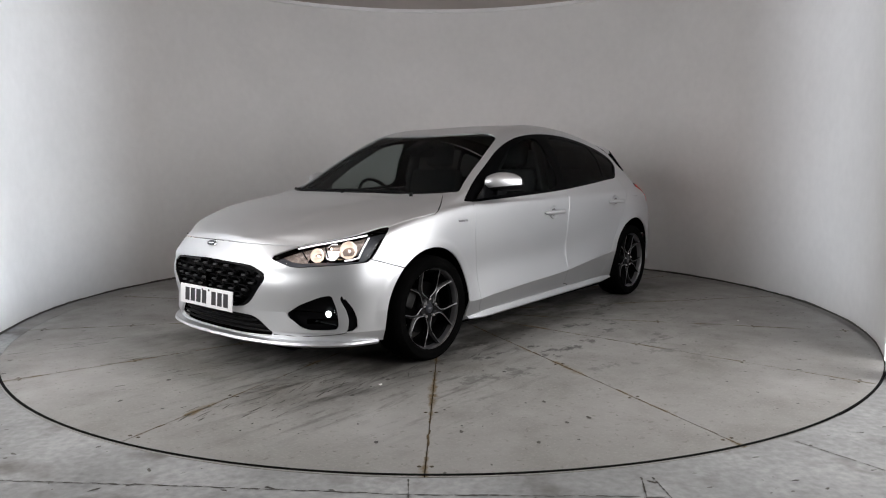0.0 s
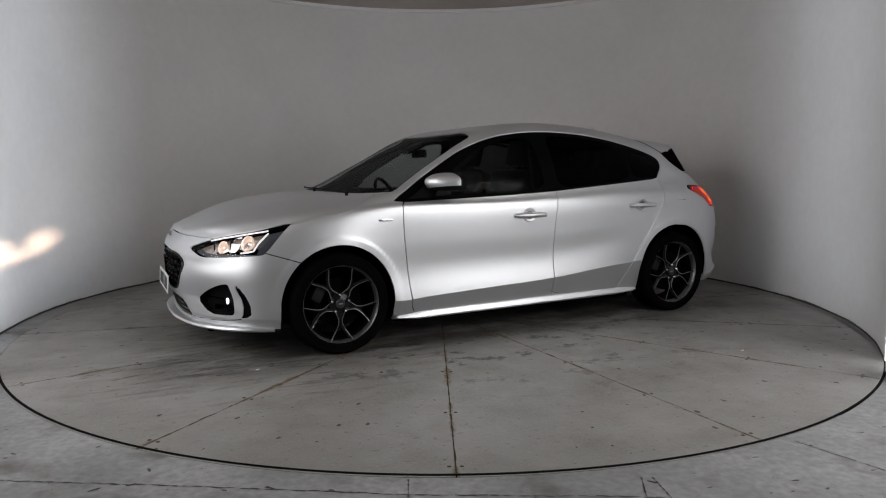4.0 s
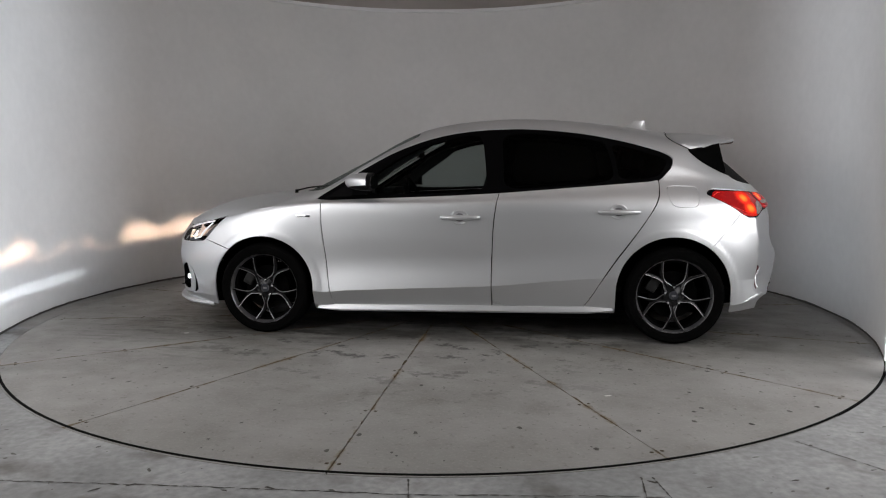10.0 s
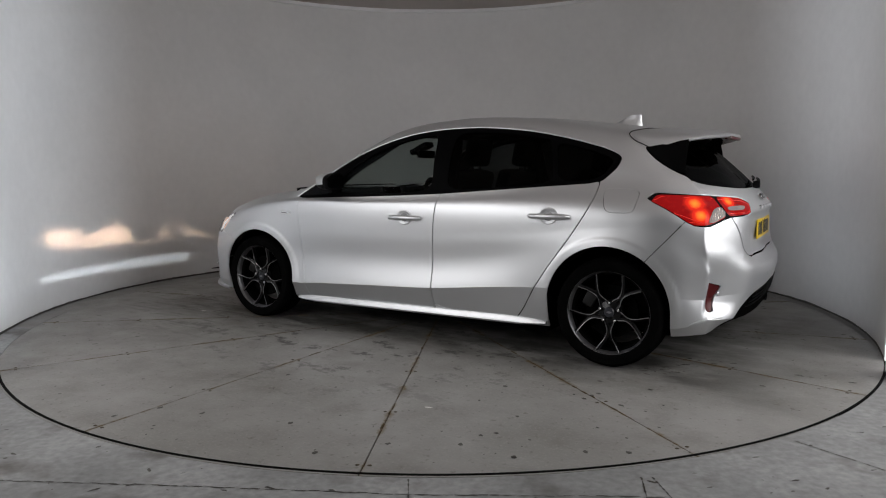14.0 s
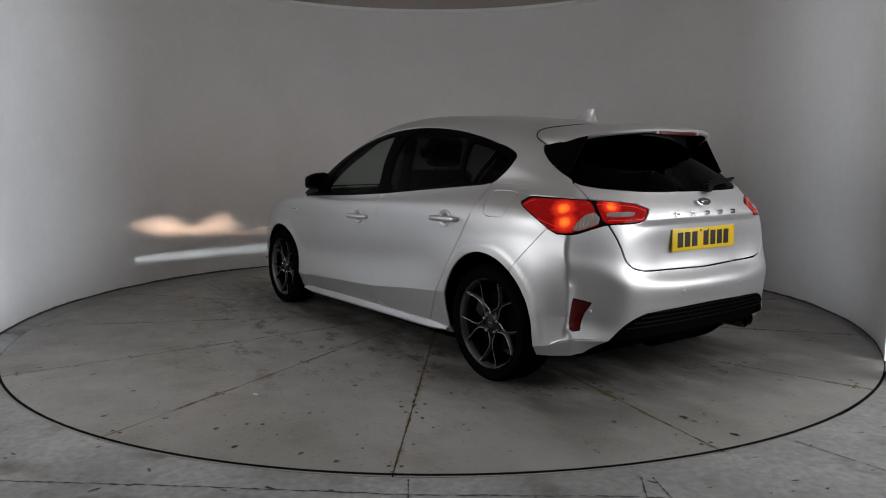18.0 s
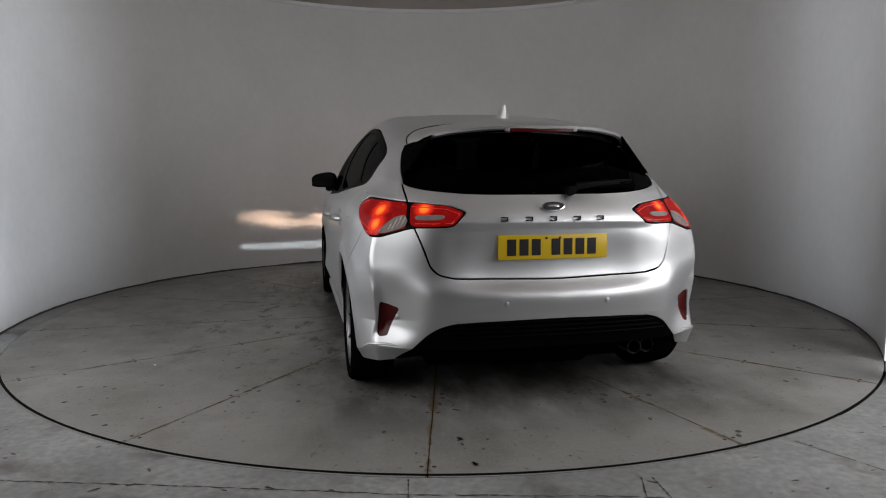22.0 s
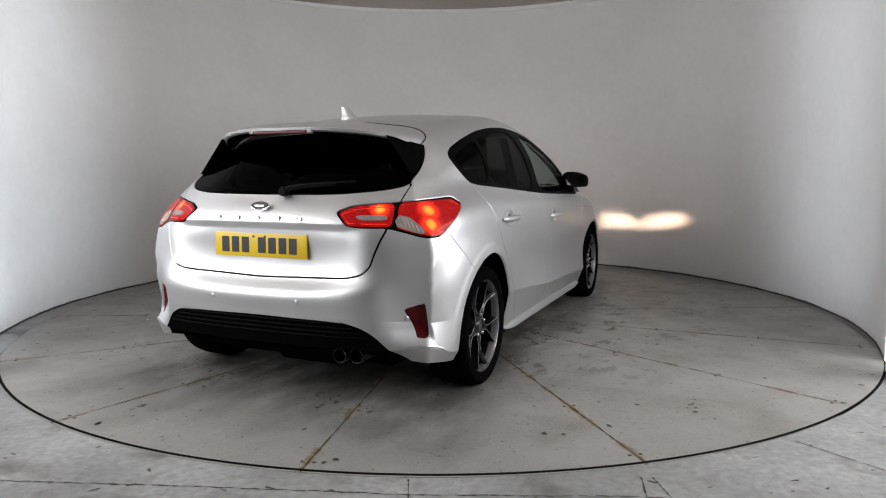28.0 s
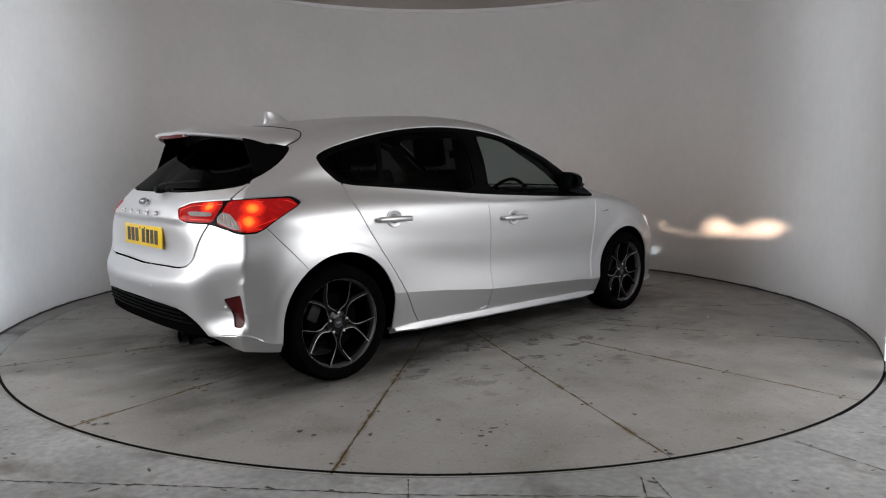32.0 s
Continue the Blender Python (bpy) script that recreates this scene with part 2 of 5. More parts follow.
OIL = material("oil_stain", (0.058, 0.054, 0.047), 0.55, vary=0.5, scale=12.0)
BOLT_STEEL = material("rusty_bolt", (0.085, 0.068, 0.045), 0.8, vary=0.5, scale=40.0, grain=0.3)
SMEAR = material("old_oil_smear", (0.072, 0.067, 0.058), 0.6, vary=0.6, scale=9.0)
DEBRIS = material("pale_chip", (0.75, 0.75, 0.72), 0.7, vary=0.1)


# ---- mesh helpers ----
def part(name, bm, mat, parent=None, label="", smooth=True):
    """Links a bmesh as one mesh object, under a thing or a part."""
    me = bpy.data.meshes.new(name)
    bm.to_mesh(me)
    bm.free()
    me.materials.append(mat)
    if smooth:
        me.shade_smooth()
        me.set_sharp_from_angle(angle=radians(40))
    ob = new(name, me)
    ob.parent = parent
    if label:
        ob["label"] = label
    return ob


def box(x0, x1, y0, y1, z0, z1, bevel=0.0, seg=2):
    bm = bmesh.new()
    bmesh.ops.create_cube(bm, size=1)
    for v in bm.verts:
        v.co = Vector(((x0 + x1) / 2 + v.co.x * (x1 - x0), (y0 + y1) / 2 + v.co.y * (y1 - y0), (z0 + z1) / 2 + v.co.z * (z1 - z0)))
    if bevel:
        bmesh.ops.bevel(bm, geom=bm.edges[:], offset=bevel, segments=seg, affect="EDGES", profile=0.6)
    return bm


def lathe(profile, axis="y", n=48, centre=(0, 0, 0), arc=(0.0, 360.0)):
    """Turns a profile of (radius, along) about an axis."""
    bm = bmesh.new()
    full = abs(arc[1] - arc[0]) >= 359.9
    rings = []
    for k in range(n if full else n + 1):
        a = radians(arc[0] + (arc[1] - arc[0]) * k / n)
        ring = []
        for r, h in profile:
            p = {"y": (r * math.cos(a), h, r * math.sin(a)), "x": (h, r * math.cos(a), r * math.sin(a)), "z": (r * math.cos(a), r * math.sin(a), h)}[axis]
            ring.append(bm.verts.new(Vector(p) + Vector(centre)))
        rings.append(ring)
    for k in range(n):
        a, b = rings[k], rings[(k + 1) % len(rings)]
        for i in range(len(profile) - 1):
            bm.faces.new((a[i], a[i + 1], b[i + 1], b[i]))
    bmesh.ops.remove_doubles(bm, verts=bm.verts[:], dist=1e-6)
    bmesh.ops.recalc_face_normals(bm, faces=bm.faces[:])
    return bm


def join(*bms):
    out = bmesh.new()
    for b in bms:
        me = bpy.data.meshes.new("tmp")
        b.to_mesh(me)
        out.from_mesh(me)
        b.free()
        bpy.data.meshes.remove(me)
    return out


def moved(bm, m):
    bmesh.ops.transform(bm, matrix=m, verts=bm.verts[:])
    if m.determinant() < 0:
        bmesh.ops.reverse_faces(bm, faces=bm.faces[:])
    return bm


def slab(outline, depth, place):
    """A flat plate of an outline (u, v), its depth along w; place turns (u, v, w) into a point."""
    bm = bmesh.new()
    lo = [bm.verts.new(place(u, v, 0.0)) for u, v in outline]
    hi = [bm.verts.new(place(u, v, depth)) for u, v in outline]
    n = len(lo)
    bm.faces.new(lo)
    bm.faces.new(hi[::-1])
    for i in range(n):
        bm.faces.new((lo[i], hi[i], hi[(i + 1) % n], lo[(i + 1) % n]))
    bmesh.ops.recalc_face_normals(bm, faces=bm.faces[:])
    return bm


def tube(points, radius, sides=8):
    """A round bar along a line of points."""
    bm = bmesh.new()
    pts = [Vector(p) for p in points]
    rings = []
    for i, p in enumerate(pts):
        d = (pts[min(i + 1, len(pts) - 1)] - pts[max(i - 1, 0)]).normalized()
        up = Vector((0, 0, 1)) if abs(d.z) < 0.9 else Vector((1, 0, 0))
        u = d.cross(up).normalized()
        w = d.cross(u)
        r = radius[i] if isinstance(radius, (list, tuple)) else radius
        rings.append([bm.verts.new(p + (u * math.cos(a) + w * math.sin(a)) * r) for a in (2 * math.pi * k / sides for k in range(sides))])
    for a, b in zip(rings, rings[1:]):
        for k in range(sides):
            bm.faces.new((a[k], a[(k + 1) % sides], b[(k + 1) % sides], b[k]))
    bm.faces.new(rings[0][::-1])
    bm.faces.new(rings[-1])
    bmesh.ops.recalc_face_normals(bm, faces=bm.faces[:])
    return bm


def rounded(points, times=2, closed=True, by=0.22):
    """An outline with its corners cut round."""
    p = [tuple(q) for q in points]
    for _ in range(times):
        q = []
        n = len(p)
        for i in range(n if closed else n - 1):
            a, b = p[i], p[(i + 1) % n]
            q.append(tuple((1 - by) * s + by * t for s, t in zip(a, b)))
            q.append(tuple(by * s + (1 - by) * t for s, t in zip(a, b)))
        p = q if closed else [p[0]] + q + [p[-1]]
    return p


# ---- the booth: floor, turning plate, round wall, ceiling, hall ----
WALL_C, WALL_R, WALL_TOP = (-0.055, 0.155), 3.050, 2.985
PLATE_R = 2.93


def wall_line(r, left, right, reach, n=96):
    """Points of the booth's wall in plan: round at the back, running out straight towards the opening."""
    pts = []
    a0, a1 = math.asin((right - WALL_C[1]) / r), math.pi - math.asin((left - WALL_C[1]) / r)
    for k in range(n + 1):
        a = a0 + (a1 - a0) * k / n
        pts.append((WALL_C[0] + r * math.cos(a), WALL_C[1] + r * math.sin(a)))
    ahead = []
    for (x, y), a, sgn in ((pts[0], a0, 1), (pts[-1], a1, -1)):
        d = (math.sin(a) * sgn, -math.cos(a) * sgn)
        k = (reach - y) / d[1]
        ahead.append((x + d[0] * k, reach))
    return [ahead[0]] + pts + [ahead[1]]


def arc_wall(r0, r1, z0, z1, n=96):
    """A wall between two such lines."""
    bm = bmesh.new()
    inner, outer = wall_line(r0, -.45, -1.25, -1.45, n), wall_line(r1, -.45, -1.25, -1.45, n)
    cols = []
    for (x0, y0), (x1, y1) in zip(inner, outer):
        cols.append([bm.verts.new(p) for p in ((x0, y0, z0), (x0, y0, z1), (x1, y1, z1), (x1, y1, z0))])
    for a, b in zip(cols, cols[1:]):
        for i in range(4):
            bm.faces.new((a[i], a[(i + 1) % 4], b[(i + 1) % 4], b[i]))
    bm.faces.new(cols[0])
    bm.faces.new(cols[-1][::-1])
    bmesh.ops.recalc_face_normals(bm, faces=bm.faces[:])
    return bm


wall = part("wall_round", arc_wall(WALL_R, WALL_R + 0.12, 0.003, WALL_TOP + 0.1), WALL_WHITE)
tagged(wall, "smooth white painted wall curving round the turntable", "wall", kind="structure")
trim = part("trim", arc_wall(WALL_R - 0.035, WALL_R - 0.002, WALL_TOP - 0.035, WALL_TOP), TRIM_WHITE)
tagged(trim, "thin white trim along the top of the round wall", "trim", kind="structure")

ceiling = part("ceiling", moved(lathe([(0.0, 0.0), (4.9, 0.0), (4.9, 0.1), (0.0, 0.1)], "z", 96), pose(0, -0.9, WALL_TOP + 0.004)), CEILING_PAINT, smooth=False)
tagged(ceiling, "plain warm grey ceiling above the booth", "ceiling", kind="structure")

# Floor around the plate: a ring-shaped opening holds the turntable.
def ring_floor(inner, reach, z, depth):
    bm = bmesh.new()
    n = 128
    a_in, a_out, a_low = [], [], []
    for k in range(n):
        a = 2 * math.pi * k / n
        c, s = math.cos(a), math.sin(a)
        far = reach / max(abs(c), abs(s))
        a_in.append(bm.verts.new((inner * c, inner * s, z)))
        a_low.append(bm.verts.new((inner * c, inner * s, z - depth)))
        a_out.append(bm.verts.new((far * c, far * s, z)))
    for k in range(n):
        j = (k + 1) % n
        bm.faces.new((a_in[k], a_out[k], a_out[j], a_in[j]))
        bm.faces.new((a_low[k], a_in[k], a_in[j], a_low[j]))
    bmesh.ops.recalc_face_normals(bm, faces=bm.faces[:])
    return bm


floor = part("floor", ring_floor(PLATE_R + 0.004, 9.0, 0.0, 0.09), CONCRETE, smooth=False)
tagged(floor, "worn grey concrete floor with dark scuffs and cracks", "floor", kind="structure")
pit = part("floor_pit", lathe([(0.0, -0.085), (PLATE_R + 0.05, -0.085)], "z", 64), GAP_BLACK)
tagged(pit, "dark pit below the turntable", "floor", kind="structure")
for name, args in (("wall_hall_1", (-9.1, -9.0, -9, 9, 0, 4.5)), ("wall_hall_2", (9.0, 9.1, -9, 9, 0, 4.5)),
                   ("wall_hall_3", (-9.1, 9.1, -9.1, -9.0, 0, 4.5)), ("wall_hall_4", (-9.1, 9.1, 9.0, 9.1, 0, 4.5))):
    tagged(part(name, box(*args), HALL_DARK, smooth=False), "plain dark hall wall", "wall", kind="structure")
tagged(part("ceiling_hall", box(-9.1, 9.1, -9.1, 9.1, 4.5, 4.6), HALL_DARK, smooth=False), "plain dark hall ceiling", "ceiling", kind="structure")


# Turntable: fourteen painted sector plates on a round disc.
def sector(a0, a1, r0, r1, z, thick, gap):
    bm = bmesh.new()
    n = 12
    top, low = [], []
    for r, order in ((r0, range(n + 1)), (r1, range(n, -1, -1))):
        d = math.degrees(gap / r)
        for k in order:
            a = radians(a0 + d + (a1 - a0 - 2 * d) * k / n)
            top.append(bm.verts.new((r * math.cos(a), r * math.sin(a), z)))
            low.append(bm.verts.new((r * math.cos(a), r * math.sin(a), z - thick)))
    m = len(top)
    bm.faces.new(top)
    for i in range(m):
        j = (i + 1) % m
        bm.faces.new((top[i], low[i], low[j], top[j]))
    bmesh.ops.recalc_face_normals(bm, faces=bm.faces[:])
    return bm


turntable = new("turntable")
tagged(turntable, "round grey painted turntable of sector plates with rusty seams", "turntable")
part("base_disc", lathe([(0.0, -0.06), (PLATE_R - 0.01, -0.06), (PLATE_R - 0.01, -0.008), (0.0, -0.008)], "z", 128), RUST, turntable, "rusty steel disc showing in the seams")
STEP = 360.0 / 14
for k in range(14):
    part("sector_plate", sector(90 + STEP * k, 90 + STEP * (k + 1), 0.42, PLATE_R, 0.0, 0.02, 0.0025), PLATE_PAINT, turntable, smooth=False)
# bolt heads in pairs beside the seams
bolt_mesh = None
for k in range(14):
    a = radians(90 + STEP * k)
    for r in (1.62, 2.26, 2.84):
        for off in (-.024, .024):
            at = (r * math.cos(a) - off * math.sin(a), r * math.sin(a) + off * math.cos(a), 0.0006)
            if bolt_mesh is None:
                bolt = part("bolt", lathe([(0, .0018), (.005, .0017), (.0075, .0007), (.009, 0)], "z", 12), BOLT_STEEL, turntable, "dark rusty bolt head")
                bolt_mesh = bolt.data
            else:
                bolt = new("bolt", bolt_mesh)
                bolt.parent = turntable
            bolt.location = at
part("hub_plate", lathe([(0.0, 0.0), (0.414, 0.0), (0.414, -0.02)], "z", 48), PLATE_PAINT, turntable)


seal = part("floor_seal", lathe([(2.940, -0.01), (2.940, 0.002), (2.954, 0.0025), (2.954, -0.01)], "z", 140, (0.007, 0.036, 0), (-150.0, -24.0)), GAP_BLACK)
tagged(seal, "black rubber seal round the front of the turntable", "seal", kind="structure")
bm = bmesh.new()
inner = [(PLATE_R * math.cos(radians(a)) * 1.0015, PLATE_R * math.sin(radians(a)) * 1.0015) for a in range(-11, 192)]
outer = wall_line(WALL_R + .01, -.45, -1.25, -1.30, 201)
va, vb = [bm.verts.new((x, y, .0012)) for x, y in inner], [bm.verts.new((x, y, .0012)) for x, y in outer[:len(inner)]]
for i in range(len(inner) - 1):
    bm.faces.new((va[i], vb[i], vb[i + 1], va[i + 1]))
margin = part("floor_margin", bm, MARGIN_PAINT, smooth=False)
tagged(margin, "narrow grey painted floor between turntable and wall", "floor", kind="structure")


# Marks on the plate: rust that creeps out of the seams, oil smears, small dark specks.
def blob(bm, x, y, length, width, turn, z, rnd, n=14):
    ring = []
    for k in range(n):
        a = 2 * math.pi * k / n
        r = 0.6 + 0.6 * rnd.random()
        u, v = length * r * math.cos(a), width * r * math.sin(a)
        c, s = math.cos(turn), math.sin(turn)
        ring.append(bm.verts.new((x + u * c - v * s, y + u * s + v * c, z)))
    bm.faces.new(ring)


rnd = random.Random(4)
bm = bmesh.new()
for k in range(14):
    a = radians(90 + STEP * k)
    r = 0.5
    while r < PLATE_R - 0.05:
        step = 0.02 + 0.10 * rnd.random()
        if rnd.random() < 0.6:
            heavy = 0.8 + 1.6 * max(0.0, math.sin(r * 5.0 + k * 1.7)) * rnd.random()
            off = rnd.uniform(-0.004, 0.004)
            blob(bm, r * math.cos(a) - off * math.sin(a), r * math.sin(a) + off * math.cos(a), step * 0.55, 0.0035 * heavy, a, 0.0009, rnd, 10)
        r += step
rust = part("seam_rust", bm, RUST, turntable, "brown rust along the plate seams", smooth=False)
rust["kind"] = "stuff"
bm = bmesh.new()
# strokes where wheels and dripping noses have been, drawn out along the way the wheels roll: middle, spread, count
for cx, cy, sx, sy, count in ((2.24, -1.14, .18, .07, 14), (2.22, -.08, .16, .06, 14), (2.10, .53, .14, .06, 16), (1.95, .78, .20, .07, 26), (1.58, .78, .16, .08, 20),
                              (1.84, .02, .15, .06, 14), (2.18, -.55, .10, .05, 8), (2.45, .63, .18, .06, 12), (1.75, .58, .20, .05, 14), (.95, .9, .25, .10, 14), (1.0, -.95, .3, .12, 10)):
    for _ in range(count):
        x, y = rnd.gauss(cx, sx), rnd.gauss(cy, sy)
        if math.hypot(x, y) < 2.85:
            blob(bm, x, y, rnd.uniform(0.012, 0.075), rnd.uniform(0.0015, 0.0055), rnd.gauss(math.pi - .25 if cy < .6 else .25, .16), 0.0013, rnd)
# wet blots by the wheels and under the tail
for cx, cy, sx, sy, count in ((-.86, .88, .16, .05, 10), (-.66, .80, .07, .05, 5), (-1.88, .72, .09, .06, 16), (-2.04, .42, .07, .07, 12), (-2.10, -.27, .09, .07, 12), (-2.25, -.45, .12, .10, 10),
                              (-1.96, -.80, .10, .06, 9), (-2.58, .45, .03, .02, 4), (-2.76, .45, .03, .01, 3), (.31, .85, .12, .06, 10), (-.54, .72, .10, .05, 9), (-1.05, .88, .10, .06, 9),
                              (-.42, -1.66, .05, .03, 4), (-1.59, -1.93, .05, .05, 6), (-1.0, -.9, .2, .08, 14), (-.4, -.86, .16, .06, 12)):
    for _ in range(count):
        x, y = rnd.gauss(cx, sx), rnd.gauss(cy, sy)
        d = rnd.uniform(.004, .013)
        blob(bm, x, y, d * rnd.uniform(1.2, 2.4), d, rnd.gauss(0, .5), 0.0015, rnd)
smear = part("oil_smear", bm, SMEAR, turntable, "dark oil smears on the paint", smooth=False)
smear["kind"] = "stuff"
bm = bmesh.new()
for k in range(420):
    a, r = rnd.uniform(0, 2 * math.pi), PLATE_R * math.sqrt(rnd.random()) * 0.99
    d = rnd.choice((0.003, 0.004, 0.005, 0.007, 0.012))
    blob(bm, r * math.cos(a), r * math.sin(a), d * 1.4, d, a, 0.0017, rnd, 7)
speck = part("dark_specks", bm, OIL, turntable, "small dark specks on the paint", smooth=False)
speck["kind"] = "stuff"
bm = bmesh.new()
for x, y in ((1.62, 0.94), (1.28, -1.55), (-1.1, 1.9)):
    blob(bm, x, y, 0.02, 0.009, 0.4, 0.0021, rnd, 8)
chips = part("paint_chips", bm, DEBRIS, turntable, "pale chips lying on the plate", smooth=False)
chips["kind"] = "stuff"
# cracks and scuffs in the concrete before the plate
bm = bmesh.new()
for k in range(260):
    x, y = rnd.uniform(-2.0, 2.2), rnd.uniform(-3.45, -2.2)
    if math.hypot(x, y) < PLATE_R + 0.05:
        continue
    d = rnd.choice((0.003, 0.004, 0.006, 0.009))
    blob(bm, x, y, d * rnd.uniform(1, 3), d * 0.7, rnd.gauss(0.1, 0.5), 0.0011, rnd, 9)
for x0, y0, x1, y1 in ((-1.75, -2.93, -0.95, -2.99), (-0.95, -2.99, -0.1, -3.065), (-0.1, -3.065, 0.75, -3.09), (-0.12, -2.95, -0.105, -3.3), (0.72, -2.94, 0.66, -3.3),
                       (0.76, -2.94, 0.80, -3.3), (1.44, -2.61, 1.63, -2.89)):
    n = 26
    for k in range(n):
        u = (k + rnd.random()) / n
        blob(bm, x0 + (x1 - x0) * u, y0 + (y1 - y0) * u + rnd.uniform(-.004, .004), math.hypot(x1 - x0, y1 - y0) / n * 0.7, rnd.uniform(0.001, 0.005), math.atan2(y1 - y0, x1 - x0), 0.0015, rnd, 8)
# dark strip of uneven height along the foot of the wall
foot_strip = bmesh.new()
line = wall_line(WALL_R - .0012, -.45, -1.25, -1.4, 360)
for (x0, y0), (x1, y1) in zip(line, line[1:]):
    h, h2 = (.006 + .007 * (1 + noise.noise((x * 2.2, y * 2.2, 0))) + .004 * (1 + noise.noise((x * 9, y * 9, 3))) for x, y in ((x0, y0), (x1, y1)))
    foot_strip.faces.new([foot_strip.verts.new(q) for q in ((x0, y0, 0.0), (x1, y1, 0.0), (x1, y1, h2), (x0, y0, h))])
foot_strip = part("wall_grime", foot_strip, OIL, None, smooth=False)
tagged(foot_strip, "dark uneven strip along the foot of the wall", "wall marks", kind="stuff")
crack = part("floor_cracks", bm, OIL, None, smooth=False)
tagged(crack, "dark cracks and scuffs in the concrete floor", "floor marks", kind="stuff")


# Studio lights: slim columns that wash the wall's two ends, and two broad panels beside the opening.
def studio_light(name, label, eye, to, width, height, low, energy, spread, colour):
    eye, to = Vector(eye), Vector(to)
    turn = math.degrees(math.atan2(to.y - eye.y, to.x - eye.x)) - 90.0
    ob = new(name)
    tagged(ob, label, "studio light", group="studio lights")
    w = width / 2
    part("housing", box(-w - .01, w + .01, -0.08, -0.012, low, low + height, 0.008), TRIM_WHITE, ob)
    part("diffuser", box(-w, w, -0.010, 0.0, low + .02, low + height - .02, 0.003), TRIM_WHITE, ob, "flat white diffuser")
    part("foot", box(-w, w, -0.20, 0.08, 0.0, 0.03, 0.004), BLACK_PLASTIC, ob)
    part("post", box(-.03, .03, -0.13, -0.085, 0.03, low + height * .6, 0.004), BLACK_PLASTIC, ob)
    ob.matrix_basis = pose(eye.x, eye.y, 0, 0, 0, turn)
    data = bpy.data.lights.new(name, "AREA")
    data.shape, data.size, data.size_y = "RECTANGLE", width, height - .04
    data.energy, data.color, data.spread = energy, colour, radians(spread)
    lamp = new(name + "_glow", data)
    ahead = Vector((to.x - eye.x, to.y - eye.y, 0)).normalized()
    mid = Vector((eye.x, eye.y, low + height / 2)) + ahead * 0.012
    lamp.matrix_basis = look(mid, mid + ahead)


for at, to, power in (((-2.565, -1.60, 0), (-2.93, -0.75, 0), SIDE_LIGHT * .46), ((2.42, -1.74, 0), (2.86, -0.80, 0), SIDE_LIGHT * .38)):
    studio_light("light_column", "tall slim white studio light column with a cool diffuser", at, to, 0.08, 2.9, 0.03,
                 power, 37.0, (0.84, 0.91, 1.0))


def overhead_light(x, power):
    """A broad panel hung from the ceiling beside the opening, tilted to the turntable."""
    eye, to = Vector((x, -2.9, 1.88)), Vector((0, .1, 1.10))
    ob = new("ceiling_light")
    tagged(ob, "broad white light panel hung beside the opening", "studio light", group="ceiling lights")
    m = look(eye, to)
    part("housing", box(-1.52, 1.52, -1.04, 1.04, .012, .09, .01), TRIM_WHITE, ob)
    part("diffuser", box(-1.50, 1.50, -1.02, 1.02, .0, .010, .003), TRIM_WHITE, ob, "flat white diffuser")
    ob.matrix_basis = m
    for dx in (-.6, .6):
        at = m @ Vector((dx, .2, .09))
        up = m.inverted() @ Vector((at.x, at.y, WALL_TOP + .004))
        part("hanging_rod", tube([(dx, .2, .088), tuple(up)], .008, 6), BLACK_PLASTIC, ob)
    data = bpy.data.lights.new("ceiling_light", "AREA")
    data.shape, data.size, data.size_y = "RECTANGLE", 2.96, 2.00
    data.energy, data.color, data.spread = power, (0.995, 0.985, 0.99), radians(165)
    lamp = new("ceiling_light_glow", data)
    lamp.matrix_basis = look(eye + (to - eye).normalized() * .004, to)


overhead_light(-3.3, BOX_LIGHT * 1.15)
overhead_light(3.3, BOX_LIGHT * 1.4)


# ---- the car: a silver five-door hatchback; x forward, y to its left ----
# Its skin is one surface through eleven feature lines, each from the middle of the nose round the flank to the middle of the tail.
UNDER = [(2.18, 0, .2), (2.16, .3, .2), (2.07, .57, .195), (1.89, .77, .19), (1.64, .85, .18), (1.35, .82, .17), (1.0, .83, .165), (.75, .835, .165), (.35, .835, .17),
         (-.2, .835, .175), (-.65, .835, .18), (-1.05, .83, .185), (-1.4, .82, .2), (-1.69, .842, .212), (-1.85, .785, .232), (-1.90, .56, .255), (-1.90, .3, .27), (-1.90, 0, .27)]
SILL = [(2.2, 0, .27), (2.18, .3, .265), (2.09, .58, .255), (1.9, .79, .25), (1.64, .87, .24), (1.35, .86, .24), (1.0, .865, .2), (.75, .862, .205), (.35, .86, .215),
        (-.2, .86, .22), (-.65, .86, .22), (-1.05, .86, .225), (-1.4, .86, .25), (-1.715, .864, .262), (-1.872, .804, .312), (-1.985, .585, .302), (-2.022, .3, .3), (-2.028, 0, .3)]
CREASE = [(2.22, 0, .36), (2.195, .3, .36), (2.088, .575, .36), (1.892, .797, .35), (1.63, .89, .36), (1.35, .905, .4), (1.0, .901, .297), (.75, .905, .307), (.35, .907, .328),
          (-.2, .908, .355), (-.65, .907, .4), (-1.05, .903, .43), (-1.4, .91, .45), (-1.7, .875, .42), (-1.845, .792, .415), (-2.018, .555, .44), (-2.056, .3, .45), (-2.064, 0, .45)]
